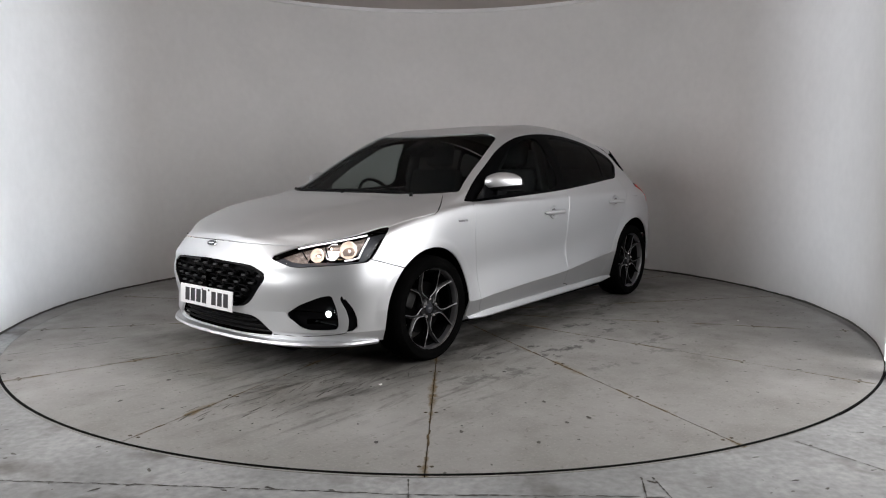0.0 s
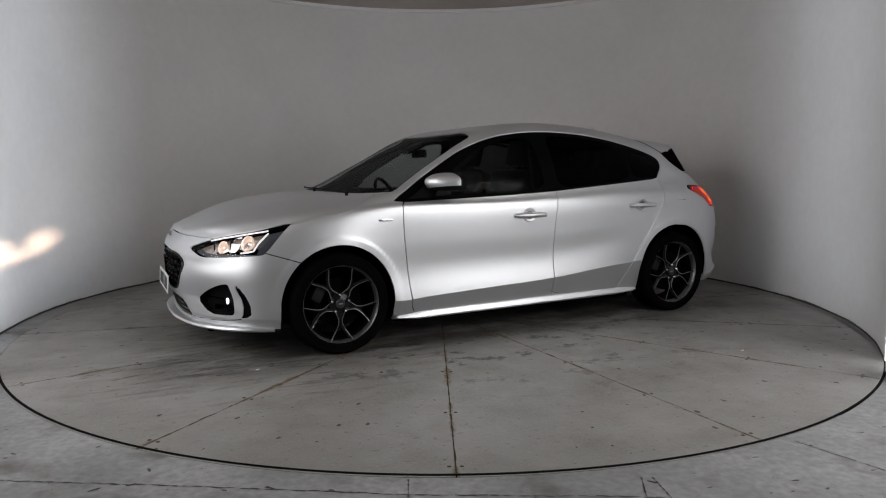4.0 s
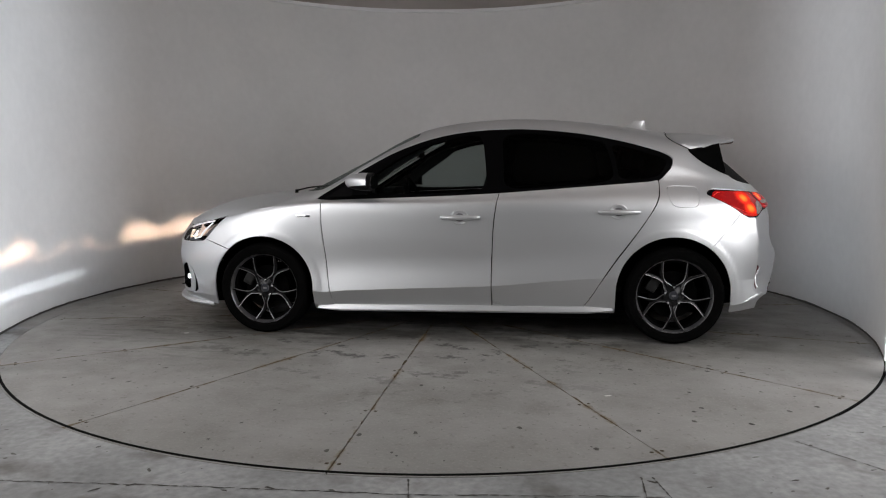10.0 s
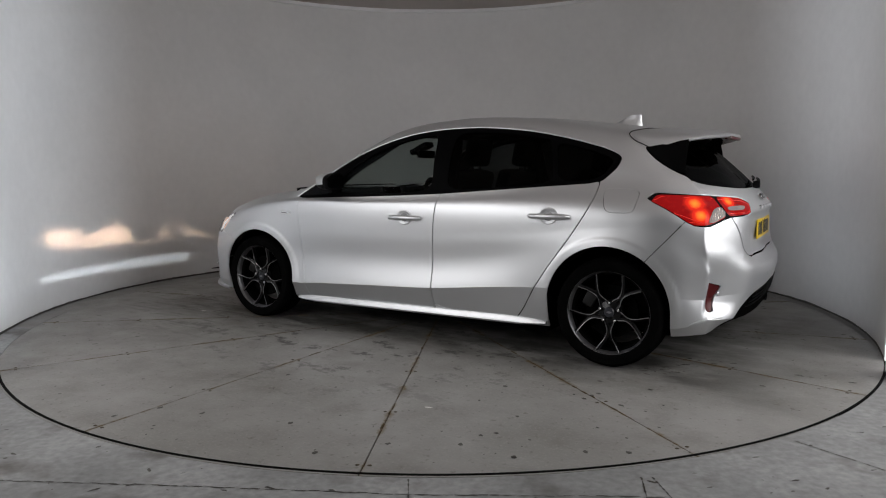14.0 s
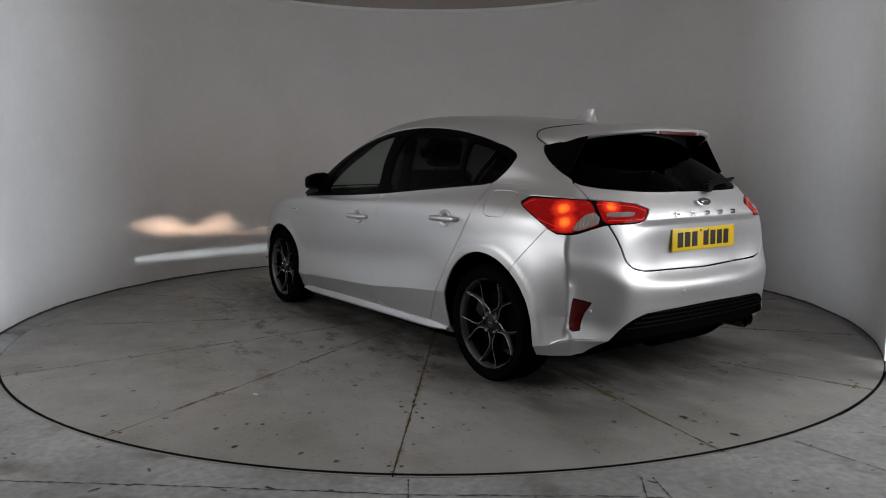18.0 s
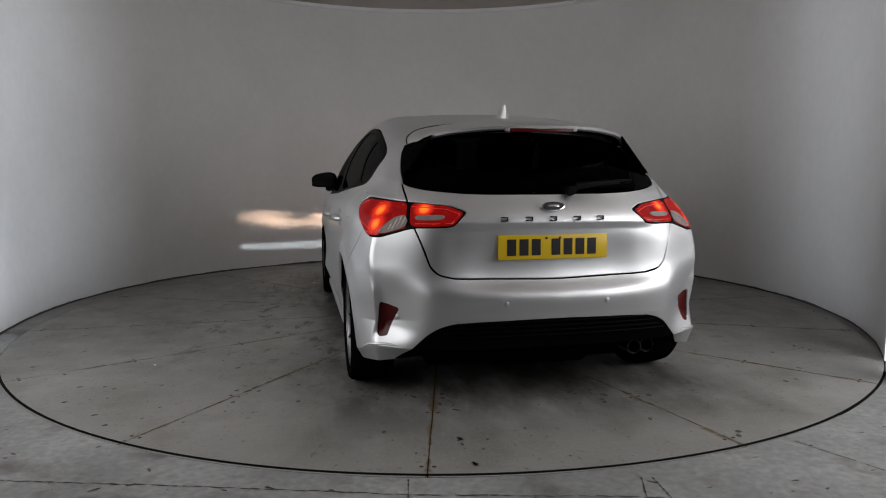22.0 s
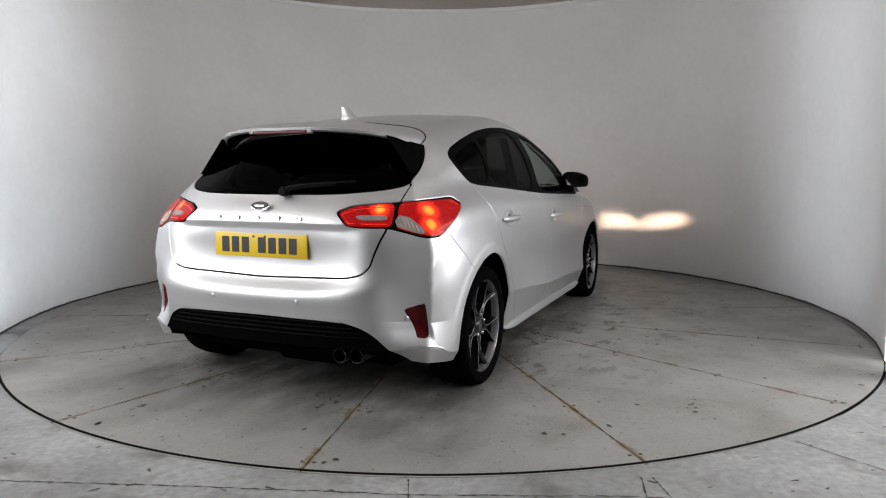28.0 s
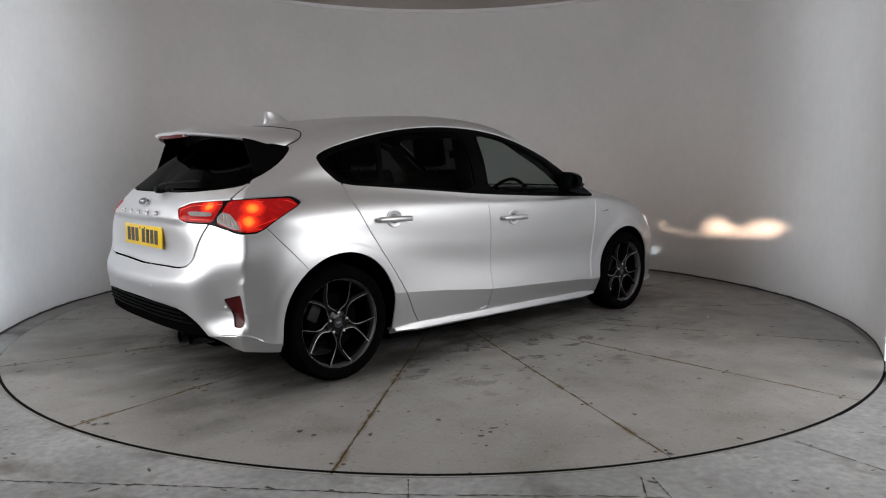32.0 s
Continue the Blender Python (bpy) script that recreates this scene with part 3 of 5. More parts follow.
FLANK = [(2.243, 0, .5), (2.218, .3, .5), (2.106, .582, .49), (1.884, .812, .49), (1.62, .895, .52), (1.35, .91, .6), (1.0, .884, .49), (.75, .882, .5), (.35, .882, .51),
         (-.2, .883, .525), (-.65, .889, .57), (-1.05, .903, .62), (-1.4, .915, .66), (-1.68, .88, .64), (-1.866, .806, .585), (-2.028, .55, .565), (-2.066, .3, .555), (-2.078, 0, .55)]
WAIST = [(2.235, 0, .58), (2.21, .3, .58), (2.095, .58, .56), (1.875, .805, .575), (1.62, .885, .61), (1.35, .905, .69), (1.0, .891, .665), (.75, .893, .67), (.35, .894, .67),
         (-.2, .893, .68), (-.65, .895, .7), (-1.05, .898, .74), (-1.4, .899, .77), (-1.63, .873, .765), (-1.842, .815, .716), (-1.998, .545, .650), (-2.004, .29, .635), (-2.010, 0, .632)]
SHOULDER = [(2.215, 0, .655), (2.19, .3, .655), (2.07, .58, .64), (1.86, .775, .69), (1.62, .845, .765), (1.35, .873, .83), (1.0, .885, .868), (.75, .89, .872), (.35, .893, .872),
            (-.2, .892, .88), (-.65, .887, .895), (-1.05, .877, .908), (-1.4, .862, .915), (-1.65, .835, .9), (-1.825, .765, .868), (-1.985, .5, .866), (-2.018, .27, .874), (-2.026, 0, .876)]
BELT = [(2.17, 0, .74), (2.14, .30, .735), (2.0, .56, .715), (1.86, .70, .745), (1.62, .805, .797), (1.35, .835, .862), (1.0, .846, .905), (.75, .852, .920), (.35, .857, .930),
        (-.2, .848, .957), (-.65, .826, .988), (-1.05, .790, 1.018), (-1.35, .757, 1.032), (-1.6, .732, 1.01), (-1.77, .68, .985), (-1.90, .45, .985), (-1.93, .25, .985), (-1.935, 0, .985)]
WINDOW = [(2.17, 0, .74), (2.138, .25, .743), (2.03, .46, .755), (1.87, .62, .79), (1.64, .735, .835), (1.37, .765, .885), (1.0, .79, .955), (.72, .805, 1.03), (.33, .785, 1.14),
          (-.2, .765, 1.18), (-.65, .75, 1.19), (-1.05, .73, 1.17), (-1.37, .70, 1.13), (-1.54, .68, 1.09), (-1.69, .64, 1.065), (-1.84, .38, 1.055), (-1.905, .20, 1.02), (-1.935, 0, .985)]
RAIL = [(2.17, 0, .74), (2.135, .17, .754), (2.04, .33, .78), (1.88, .45, .825), (1.67, .56, .875), (1.40, .57, .915), (1.09, .60, .962), (.68, .70, 1.135), (.30, .605, 1.335),
        (-.2, .585, 1.405), (-.65, .58, 1.392), (-1.05, .575, 1.34), (-1.39, .56, 1.27), (-1.50, .55, 1.225), (-1.64, .52, 1.16), (-1.77, .28, 1.14), (-1.87, .14, 1.06), (-1.935, 0, .985)]
ROOF = [(2.17, 0, .74), (2.132, .08, .762), (2.045, .17, .797), (1.89, .23, .85), (1.69, .28, .896), (1.43, .28, .93), (1.18, .30, .962), (.80, .38, 1.135), (.38, .33, 1.345),
        (-.2, .32, 1.44), (-.65, .32, 1.438), (-1.05, .31, 1.395), (-1.35, .30, 1.345), (-1.49, .30, 1.305), (-1.62, .28, 1.245), (-1.74, .15, 1.185), (-1.845, .07, 1.08), (-1.935, 0, .985)]
RIDGE = [(2.17, 0, .74), (2.13, 0, .765), (2.05, 0, .805), (1.90, 0, .86), (1.70, 0, .903), (1.45, 0, .935), (1.21, 0, .962), (.85, 0, 1.125), (.40, 0, 1.342),
         (-.2, 0, 1.448), (-.65, 0, 1.446), (-1.05, 0, 1.408), (-1.32, 0, 1.372), (-1.48, 0, 1.33), (-1.60, 0, 1.275), (-1.72, 0, 1.20), (-1.83, 0, 1.095), (-1.935, 0, .985)]
LINES = [UNDER, SILL, CREASE, FLANK, WAIST, SHOULDER, BELT, WINDOW, RAIL, ROOF, RIDGE]
SHARP = (1, 2)
FINE = 15
ARCHES = ((1.35, .312, .352), (-1.335, .335, .35))
OFF = Vector((-0.252, -0.048, 0.0))


def through_points(p, fine, sharp=()):
    """A smooth curve along axis 0 through the points, with kinks where named."""
    p = np.asarray(p, float)
    n = len(p)
    d = np.maximum(np.linalg.norm(np.diff(p, axis=0).reshape(n - 1, -1, 3), axis=2).mean(axis=1), 1e-4) ** 0.75
    left, right = np.zeros_like(p), np.zeros_like(p)
    shape = (-1,) + (1,) * (p.ndim - 1)
    slope = np.diff(p, axis=0) / d.reshape(shape)
    for i in range(n):
        if i in (0, n - 1) or i in sharp:
            left[i], right[i] = slope[max(i - 1, 0)], slope[min(i, n - 2)]
        else:
            left[i] = right[i] = (slope[i - 1] * d[i] + slope[i] * d[i - 1]) / (d[i - 1] + d[i])
    out = []
    for i in range(n - 1):
        for k in range(fine):
            u = k / fine
            h = (2 * u ** 3 - 3 * u ** 2 + 1, u ** 3 - 2 * u ** 2 + u, -2 * u ** 3 + 3 * u ** 2, u ** 3 - u ** 2)
            out.append(h[0] * p[i] + h[1] * right[i] * d[i] + h[2] * p[i + 1] + h[3] * left[i + 1] * d[i])
    out.append(p[-1])
    return np.array(out)


def ease(v, lo, hi):
    """0 below lo, 1 above hi, smooth between."""
    u = np.clip((v - lo) / (hi - lo), 0, 1)
    return u * u * (3 - 2 * u)


def shaped(g):
    """Presses in what the feature lines leave plain: the hollow for the rear plate, the sunk corners of the rear bumper and the raised lips of the wheel arches."""
    x, y, z = g[..., 0].copy(), g[..., 1].copy(), g[..., 2].copy()
    hollow = ease(z, .590, .770) * (1 - ease(z, .842, .864)) * (1 - ease(np.abs(y), .44, .60)) * (x < -1.7)
    g[..., 0] += .018 * hollow
    ridge = -1.84 - .11 * (z - .35) + .45 * np.maximum(z - .56, 0)
    corner = ease(ridge - x, -.010, .024) * ease(y, .56, .72) * ease(z, .300, .400) * (1 - ease(z, .52, .68))
    g[..., 0] += .020 * corner
    g[..., 1] -= .015 * corner
    dome = (1 - ease(np.abs(y) - (.40 + .20 * (2.05 - x)), -.035, .035)) * ease(x, 1.22, 1.34) * (1 - ease(x, 1.80, 2.06)) * (z > .76)
    g[..., 2] += .009 * dome
    for ax, az, ar in ARCHES:
        d = np.hypot(x - ax, np.maximum(z, az) - az) - ar
        g[..., 1] += .0045 * (1 - ease(d, .034, .056)) * (y > .62) * (z > .19) * ease(z, .22, .34)
    return g


def skin():
    """Half of the body's skin as points, normals and triangles."""
    net = np.array(LINES, float)
    a = through_points(np.swapaxes(net, 0, 1), FINE, (14,))
    g = shaped(through_points(np.swapaxes(a, 0, 1), FINE, SHARP))
    g[:, 0, 1] = g[:, -1, 1] = g[-1, :, 1] = 0.0
    g[:, :, 1] = np.maximum(g[:, :, 1], 0.0)
    cols = g.shape[1]
    marks = [0] + [FINE * k for k in SHARP] + [len(g) - 1]
    vs, ns, fs, base = [], [], [], 0
    for lo, hi in zip(marks, marks[1:]):
        band = g[lo:hi + 1]
        rows = len(band)
        mirror = band[:, ::-1] * (1, -1, 1)
        wide = np.concatenate([mirror, band[:, 1:], mirror[:, 1:]], axis=1)
        du = np.gradient(wide, axis=1)[:, cols - 1:2 * cols - 1]
        tall = np.concatenate([band, (band[::-1] * (1, -1, 1))[1:3]], axis=0) if hi == len(g) - 1 else band
        dv = np.gradient(tall, axis=0)[:rows]
        nrm = np.cross(dv, du)
        ln = np.linalg.norm(nrm, axis=2, keepdims=True)
        bad = ln[..., 0] < 1e-7
        nrm = nrm / np.maximum(ln, 1e-9)
        nrm[bad] = (0.0, 0.0, 0.0)
        if nrm[:, cols // 2, 1].sum() < 0:
            nrm = -nrm
        nrm[bad & (band[..., 0] > 0)] = (0.45, 0, 0.9)
        nrm[bad & (band[..., 0] < 0)] = (-0.75, 0, 0.66)
        tip = 1 - ease(np.linalg.norm(band - np.array((-1.935, 0, .985)), axis=2), .03, .09)[..., None]
        nrm = nrm * (1 - tip) + np.array((-0.75, 0, 0.66)) * tip
        idx = np.arange(rows * cols).reshape(rows, cols)
        q = np.stack([idx[:-1, :-1], idx[1:, :-1], idx[1:, 1:], idx[:-1, 1:]], -1).reshape(-1, 4)
        tri = np.concatenate([q[:, [0, 1, 2]], q[:, [0, 2, 3]]])
        v, nn = band.reshape(-1, 3), nrm.reshape(-1, 3)
        face = np.cross(v[tri[:, 1]] - v[tri[:, 0]], v[tri[:, 2]] - v[tri[:, 0]])
        good = np.linalg.norm(face, axis=1) > 1e-9
        tri, face = tri[good], face[good]
        flip = (face * nn[tri].mean(axis=1)).sum(axis=1) < 0
        tri[flip] = tri[flip][:, ::-1]
        # where the lines run together at the tip of the nose, the faces themselves give the normals
        tip = (v[:, 0] > 1.98) & (v[:, 2] > .70) & (v[:, 1] < .42)
        if tip.any():
            face = np.cross(v[tri[:, 1]] - v[tri[:, 0]], v[tri[:, 2]] - v[tri[:, 0]])
            face *= np.where((face * (.5, 0, .85)).sum(axis=1) < 0, -1, 1)[:, None]
            near = tip[tri].any(axis=1)
            mids = v[tri].mean(axis=1)[near]
            for i in np.nonzero(tip)[0]:
                w = np.exp(-((mids - v[i]) ** 2).sum(axis=1) / .016 ** 2)[:, None]
                q = (face[near] * w).sum(axis=0) + (face[near] * w * (1, -1, 1)).sum(axis=0) * (v[i][1] < .012)
                nn[i] = q / max(np.linalg.norm(q), 1e-12)
        vs.append(v), ns.append(nn), fs.append(tri + base)
        base += len(v)
    return np.concatenate(vs), np.concatenate(ns), np.concatenate(fs)


def pick(sheet, keep):
    v, nn, f = sheet
    f = f[keep]
    used, inv = np.unique(f.ravel(), return_inverse=True)
    return v[used], nn[used], inv.reshape(-1, 3)


def cut(sheet, g):
    """Parts a sheet along g = 0 into the sides g < 0 and g > 0."""
    v, nn, f = sheet
    if len(f) == 0:
        return sheet, sheet
    g = np.where(np.abs(g) < 1e-6, 1e-6, g)
    neg = (g[f] < 0).sum(axis=1)
    verts, norms = [v], [nn]
    count = len(v)
    made = {}
    low, high = [f[neg == 3]], [f[neg == 0]]
    new_v, new_n, fl, fh = [], [], [], []

    def on_edge(a, b):
        nonlocal count
        key = (a, b) if a < b else (b, a)
        if key not in made:
            t = g[a] / (g[a] - g[b])
            new_v.append(v[a] + (v[b] - v[a]) * t)
            new_n.append(nn[a] + (nn[b] - nn[a]) * t)
            made[key] = count
            count += 1
        return made[key]

    for tri in f[(neg == 1) | (neg == 2)]:
        s = [g[i] < 0 for i in tri]
        odd = s.index(True) if sum(s) == 1 else s.index(False)
        a, b, c = int(tri[odd]), int(tri[(odd + 1) % 3]), int(tri[(odd + 2) % 3])
        ab, ac = on_edge(a, b), on_edge(a, c)
        one, two = (fl, fh) if sum(s) == 1 else (fh, fl)
        one.append((a, ab, ac))
        two.append((ab, b, c))
        two.append((ab, c, ac))
    if new_v:
        verts.append(np.array(new_v))
        norms.append(np.array(new_n))
    allv, alln = np.concatenate(verts), np.concatenate(norms)
    out = []
    for base, extra in ((low, fl), (high, fh)):
        ff = np.concatenate(base + ([np.array(extra)] if extra else [])).astype(int)
        out.append(pick((allv, alln, ff), slice(None)))
    return out


def inside(points, outline):
    """Signed distance of points (n, 2) to a closed outline, below zero inside."""
    o = np.asarray(outline, float)
    best = np.full(len(points), 1e9)
    odd = np.zeros(len(points), bool)
    for a, b in zip(o, np.roll(o, -1, axis=0)):
        e = b - a
        w = points - a
        t = np.clip((w @ e) / max(e @ e, 1e-12), 0, 1)
        best = np.minimum(best, ((w - t[:, None] * e) ** 2).sum(axis=1))
        cross = (a[1] > points[:, 1]) != (b[1] > points[:, 1])
        if abs(e[1]) > 1e-12:
            odd ^= cross & (points[:, 0] < e[0] * (points[:, 1] - a[1]) / e[1] + a[0])
    return np.where(odd, -1, 1) * np.sqrt(best)


VIEWS = {"side": lambda v: v[:, [0, 2]], "end": lambda v: v[:, [1, 2]], "top": lambda v: v[:, [0, 1]],
         "nose": lambda v: np.stack([v[:, 1] - v[:, 0], v[:, 2]], -1), "tail": lambda v: np.stack([v[:, 0] + v[:, 1], v[:, 2]], -1)}


def take(sheet, view, outline, limit=None, gap=0.003):
    """Parts a sheet along an outline seen from one side: the piece inside and the rest, a gap between them."""
    v = sheet[0]
    g = inside(VIEWS[view](v), outline)
    if limit is not None:
        g = np.maximum(g, limit(v))
    inner = cut(sheet, g + gap)[0]
    rest = cut(sheet, g - gap)[1]
    return inner, rest


def split(sheet, g, gap=0.003):
    """Parts a sheet along g = 0 with a gap between the two sides."""
    inner = cut(sheet, g + gap)[0]
    return inner, cut(sheet, g - gap)[1]


def sheet_part(name, sheet, mat, parent, both=False, mirror=False, depth=0.012, shift=0.0, label=""):
    """A panel of the skin with folded edges, as one mesh; both: with its mirror image."""
    v, nn, f = sheet
    if len(f) == 0:
        return None
    nn = nn / np.maximum(np.linalg.norm(nn, axis=1, keepdims=True), 1e-9)
    v = v + nn * shift
    edges = collections.Counter()
    for a, b in ((0, 1), (1, 2), (2, 0)):
        for i, j in zip(f[:, a], f[:, b]):
            edges[(int(i), int(j))] += 1
    rim = [(i, j) for (i, j) in edges if (j, i) not in edges and not (v[i][1] < 1e-3 and v[j][1] < 1e-3)]
    vs, ns, fs = [v], [nn], [f]
    if rim and depth:
        base = len(v)
        ev, en, ef = [], [], []
        for i, j in rim:
            out = np.cross(v[j] - v[i], nn[i])
            out = out / max(np.linalg.norm(out), 1e-9)
            k = base + len(ev)
            ev += [v[i], v[j], v[j] - nn[j] * depth, v[i] - nn[i] * depth]
            en += [nn[i] * 0.96 + out * 0.04, nn[j] * 0.96 + out * 0.04, out, out]
            ef += [(k + 1, k, k + 3), (k + 1, k + 3, k + 2)]
        vs.append(np.array(ev)), ns.append(np.array(en)), fs.append(np.array(ef))
    v, nn, f = np.concatenate(vs), np.concatenate(ns), np.concatenate(fs)
    if both or mirror:
        mv, mn, mf = v * (1, -1, 1), nn * (1, -1, 1), f[:, ::-1]
        if both:
            f = np.concatenate([f, mf + len(v)])
            v, nn = np.concatenate([v, mv]), np.concatenate([nn, mn])
        else:
            v, nn, f = mv, mn, mf
    me = bpy.data.meshes.new(name)
    me.from_pydata(v.tolist(), [], f.tolist())
    me.materials.append(mat)
    me.shade_smooth()
    nn = nn / np.maximum(np.linalg.norm(nn, axis=1, keepdims=True), 1e-9)
    me.normals_split_custom_set_from_vertices(nn.tolist())
    ob = new(name, me)
    ob.parent = parent
    ob.location = OFF if parent is car else (0, 0, 0)
    if label:
        ob["label"] = label
    return ob


def car_part(name, bm, mat, parent=None, label="", smooth=True):
    """A part of the car, in the car's own measures."""
    ob = part(name, bm, mat, parent or car, label, smooth)
    if ob.parent is car:
        ob.location = OFF
    return ob


def two_sides(name, bm, mat, parent=None, label=""):
    """A part on the left and its twin on the right."""
    b2 = bm.copy()
    moved(b2, Matrix.Diagonal((1, -1, 1, 1)))
    return car_part(name, bm, mat, parent, label), car_part(name, b2, mat, parent, label)


car = new("hatchback_car")
tagged(car, "silver five-door hatchback with dark alloy wheels and lit lamps", "car")

HUBS = ((1.345, 0.305), (-1.347, 0.309))
half = skin()
# wheel arches
for (hx, hz), (ax, az, ar) in zip(HUBS, ARCHES):
    v = half[0]
    arch = np.maximum(np.hypot(v[:, 0] - ax, np.maximum(v[:, 2], az) - az) - ar, 0.3 - v[:, 1])
    half = cut(half, arch)[1]

# side windows
DLO = rounded([(.990, .903), (.935, .944), (.88, .978), (.79, 1.036), (.706, 1.089), (.60, 1.150), (.481, 1.215), (.36, 1.265), (.248, 1.303), (.10, 1.340), (-.10, 1.366), (-.36, 1.374), (-.604, 1.359), (-.829, 1.329), (-1.053, 1.281),
               (-1.26, 1.222), (-1.345, 1.178), (-1.335, 1.12), (-1.295, 1.075), (-1.25, 1.030), (-.955, 1.008), (-.587, .98), (-.239, .953), (.146, .934), (.513, .92)], 1)
dlo, half = take(half, "side", DLO, lambda v: 0.45 - v[:, 1], 0.003)
PANES = [[(.70, .952), (.60, 1.06), (.46, 1.165), (.30, 1.25), (.10, 1.31), (-.06, 1.335), (-.125, 1.32), (-.155, 1.10), (-.165, .965), (.30, .945)],
         [(-.275, .972), (-.265, 1.15), (-.255, 1.335), (-.40, 1.342), (-.62, 1.33), (-.86, 1.295), (-.915, 1.28), (-.955, 1.15), (-.975, 1.025), (-.60, .995)],
         [(-1.005, 1.028), (-.985, 1.15), (-.95, 1.268), (-1.06, 1.245), (-1.22, 1.20), (-1.30, 1.165), (-1.30, 1.13), (-1.24, 1.048)]]
panes = []
for outline in PANES:
    pane, dlo = take(dlo, "side", rounded(outline, 2), None, 0.0005)
    panes.append(pane)

# windscreen and rear window
SCREEN = [(1.225, -.2), (1.225, .0), (1.213, .2), (1.175, .44), (1.115, .60), (1.05, .715), (.968, .785), (.87, .745), (.76, .720), (.614, .692), (.46, .655), (.312, .612), (.318, .45), (.36, .2), (.37, .0), (.37, -.2)]
screen, half = take(half, "top", rounded(SCREEN, 1, by=.12), lambda v: np.maximum(0.93 - v[:, 2], -1))
BACKLIGHT = [(-.3, .992), (.0, .992), (.35, .994), (.54, 1.010), (.625, 1.028), (.642, 1.045), (.638, 1.09), (.625, 1.15), (.598, 1.215), (.565, 1.238), (.45, 1.262), (.30, 1.285), (0, 1.30), (-.3, 1.30)]
backlight, half = take(half, "end", rounded(BACKLIGHT, 1), lambda v: v[:, 0] + 1.3)

# lamps
HEADLAMP = [(-1.70, .650), (-1.52, .600), (-1.16, .612), (-.95, .622), (-.905, .66), (-.795, .798), (-.86, .792), (-1.05, .758), (-1.47, .705)]
headlamp, half = take(half, "nose", rounded(HEADLAMP, 1, by=0.12), lambda v: 1.3 - v[:, 0], 0.003)
TAILLAMP = [(-.70, .945), (-.78, .980), (-.98, .972), (-1.47, .948), (-1.585, .918), (-1.54, .852), (-1.29, .848), (-1.08, .803), (-.95, .806)]
taillamp, half = take(half, "tail", rounded(TAILLAMP, 1, by=0.12), lambda v: v[:, 0] + 1.3, 0.003)

# nose openings
GRILLE = [(-.2, .622), (.0, .622), (.34, .610), (.42, .575), (.445, .535), (.345, .412), (.28, .374), (0, .368), (-.2, .368)]
grille, half = take(half, "end", rounded(GRILLE, 1, by=0.15), lambda v: 1.9 - v[:, 0], 0.001)
INTAKE = [(-.2, .338), (.0, .338), (.30, .335), (.365, .322), (.475, .226), (.30, .218), (0, .216), (-.2, .216)]
intake, half = take(half, "end", rounded(INTAKE, 1), lambda v: 1.9 - v[:, 0], 0.001)
FOG = [(.530, .349), (.625, .270), (.745, .268), (.756, .285), (.750, .38), (.738, .452), (.70, .447), (.607, .403)]
fog, half = take(half, "end", rounded(FOG, 1, by=0.14), lambda v: 1.75 - v[:, 0], 0.001)

# tail pieces
DIFFUSER = [(-.3, .438), (.0, .438), (.45, .430), (.52, .412), (.575, .38), (.637, .312), (.730, .224), (.735, .1), (-.3, .1)]
diffuser, half = take(half, "end", rounded(DIFFUSER, 1), lambda v: v[:, 0] + 1.75, 0.001)
REFLECTOR = [(.775, .508), (.694, .482), (.748, .354), (.787, .350)]
reflector, half = take(half, "end", rounded(REFLECTOR, 1, by=0.06), lambda v: v[:, 0] + 1.7, 0.002)
TAILGATE = [(-.3, 1.03), (.0, 1.03), (.45, 1.035), (.60, 1.04), (.648, 1.046), (.647, 1.02), (.640, .97), (.628, .85), (.59, .75), (.565, .675), (.53, .642), (.45, .624), (.0, .612), (-.3, .612)]
tailgate, half = take(half, "end", rounded(TAILGATE, 1, by=0.15), lambda v: v[:, 0] + 1.46, 0.0045)

# bonnet, doors, wings, bumpers
BONNET = [(2.5, -.2), (2.5, .0), (2.5, .56), (2.06, .56), (1.95, .70), (1.80, .79), (1.68, .822), (1.606, .814), (1.494, .836), (1.357, .863), (1.285, .868), (1.255, .862), (1.171, .817), (1.055, .733), (1.13, .60), (1.195, .44), (1.232, .2), (1.245, .0), (1.245, -.2)]
bonnet, half = take(half, "top", rounded(BONNET, 1, by=.15), lambda v: np.where(v[:, 0] > 1.8, .720 - .05 * v[:, 1] ** 2, .775 + .15 * (1.606 - v[:, 0])) - v[:, 2], 0.0027)
FRONT_DOOR = [(.935, .93), (.934, .736), (.912, .551), (.893, .364), (.868, .205), (.80, .196), (-.15, .212), (-.188, .2135), (-.2035, .217), (-.203, .232), (-.198, .375), (-.202, .561), (-.209, .743), (-.238, .955), (-.3, 1.05), (.6, 1.06)]
front_door, half = take(half, "side", rounded(FRONT_DOOR, 1), lambda v: 0.6 - v[:, 1], 0.0034)
REAR_DOOR = [(-.18, .95), (-.17, .743), (-.17, .561), (-.17, .375), (-.17, .222), (-.76, .218), (-.80, .23), (-.953, .492), (-1.127, .73), (-1.215, .87), (-1.245, .95), (-1.248, 1.06), (-.18, 1.06)]
rear_door, half = take(half, "side", rounded(REAR_DOOR, 1), lambda v: 0.6 - v[:, 1], 0.0034)
v = half[0]
sill, half = cut(half, np.maximum(v[:, 2] - (0.198 + 0.008 * (0.97 - v[:, 0])), np.abs(v[:, 0]) - 0.99))
v = half[0]
VENT = [(.768, .456), (.786, .428), (.804, .378), (.813, .325), (.813, .276), (.800, .257), (.780, .252), (.788, .272), (.791, .32), (.784, .37), (.770, .418)]
vent, half = take(half, "end", VENT, lambda v: 1.75 - v[:, 0], 0.001)
v = half[0]
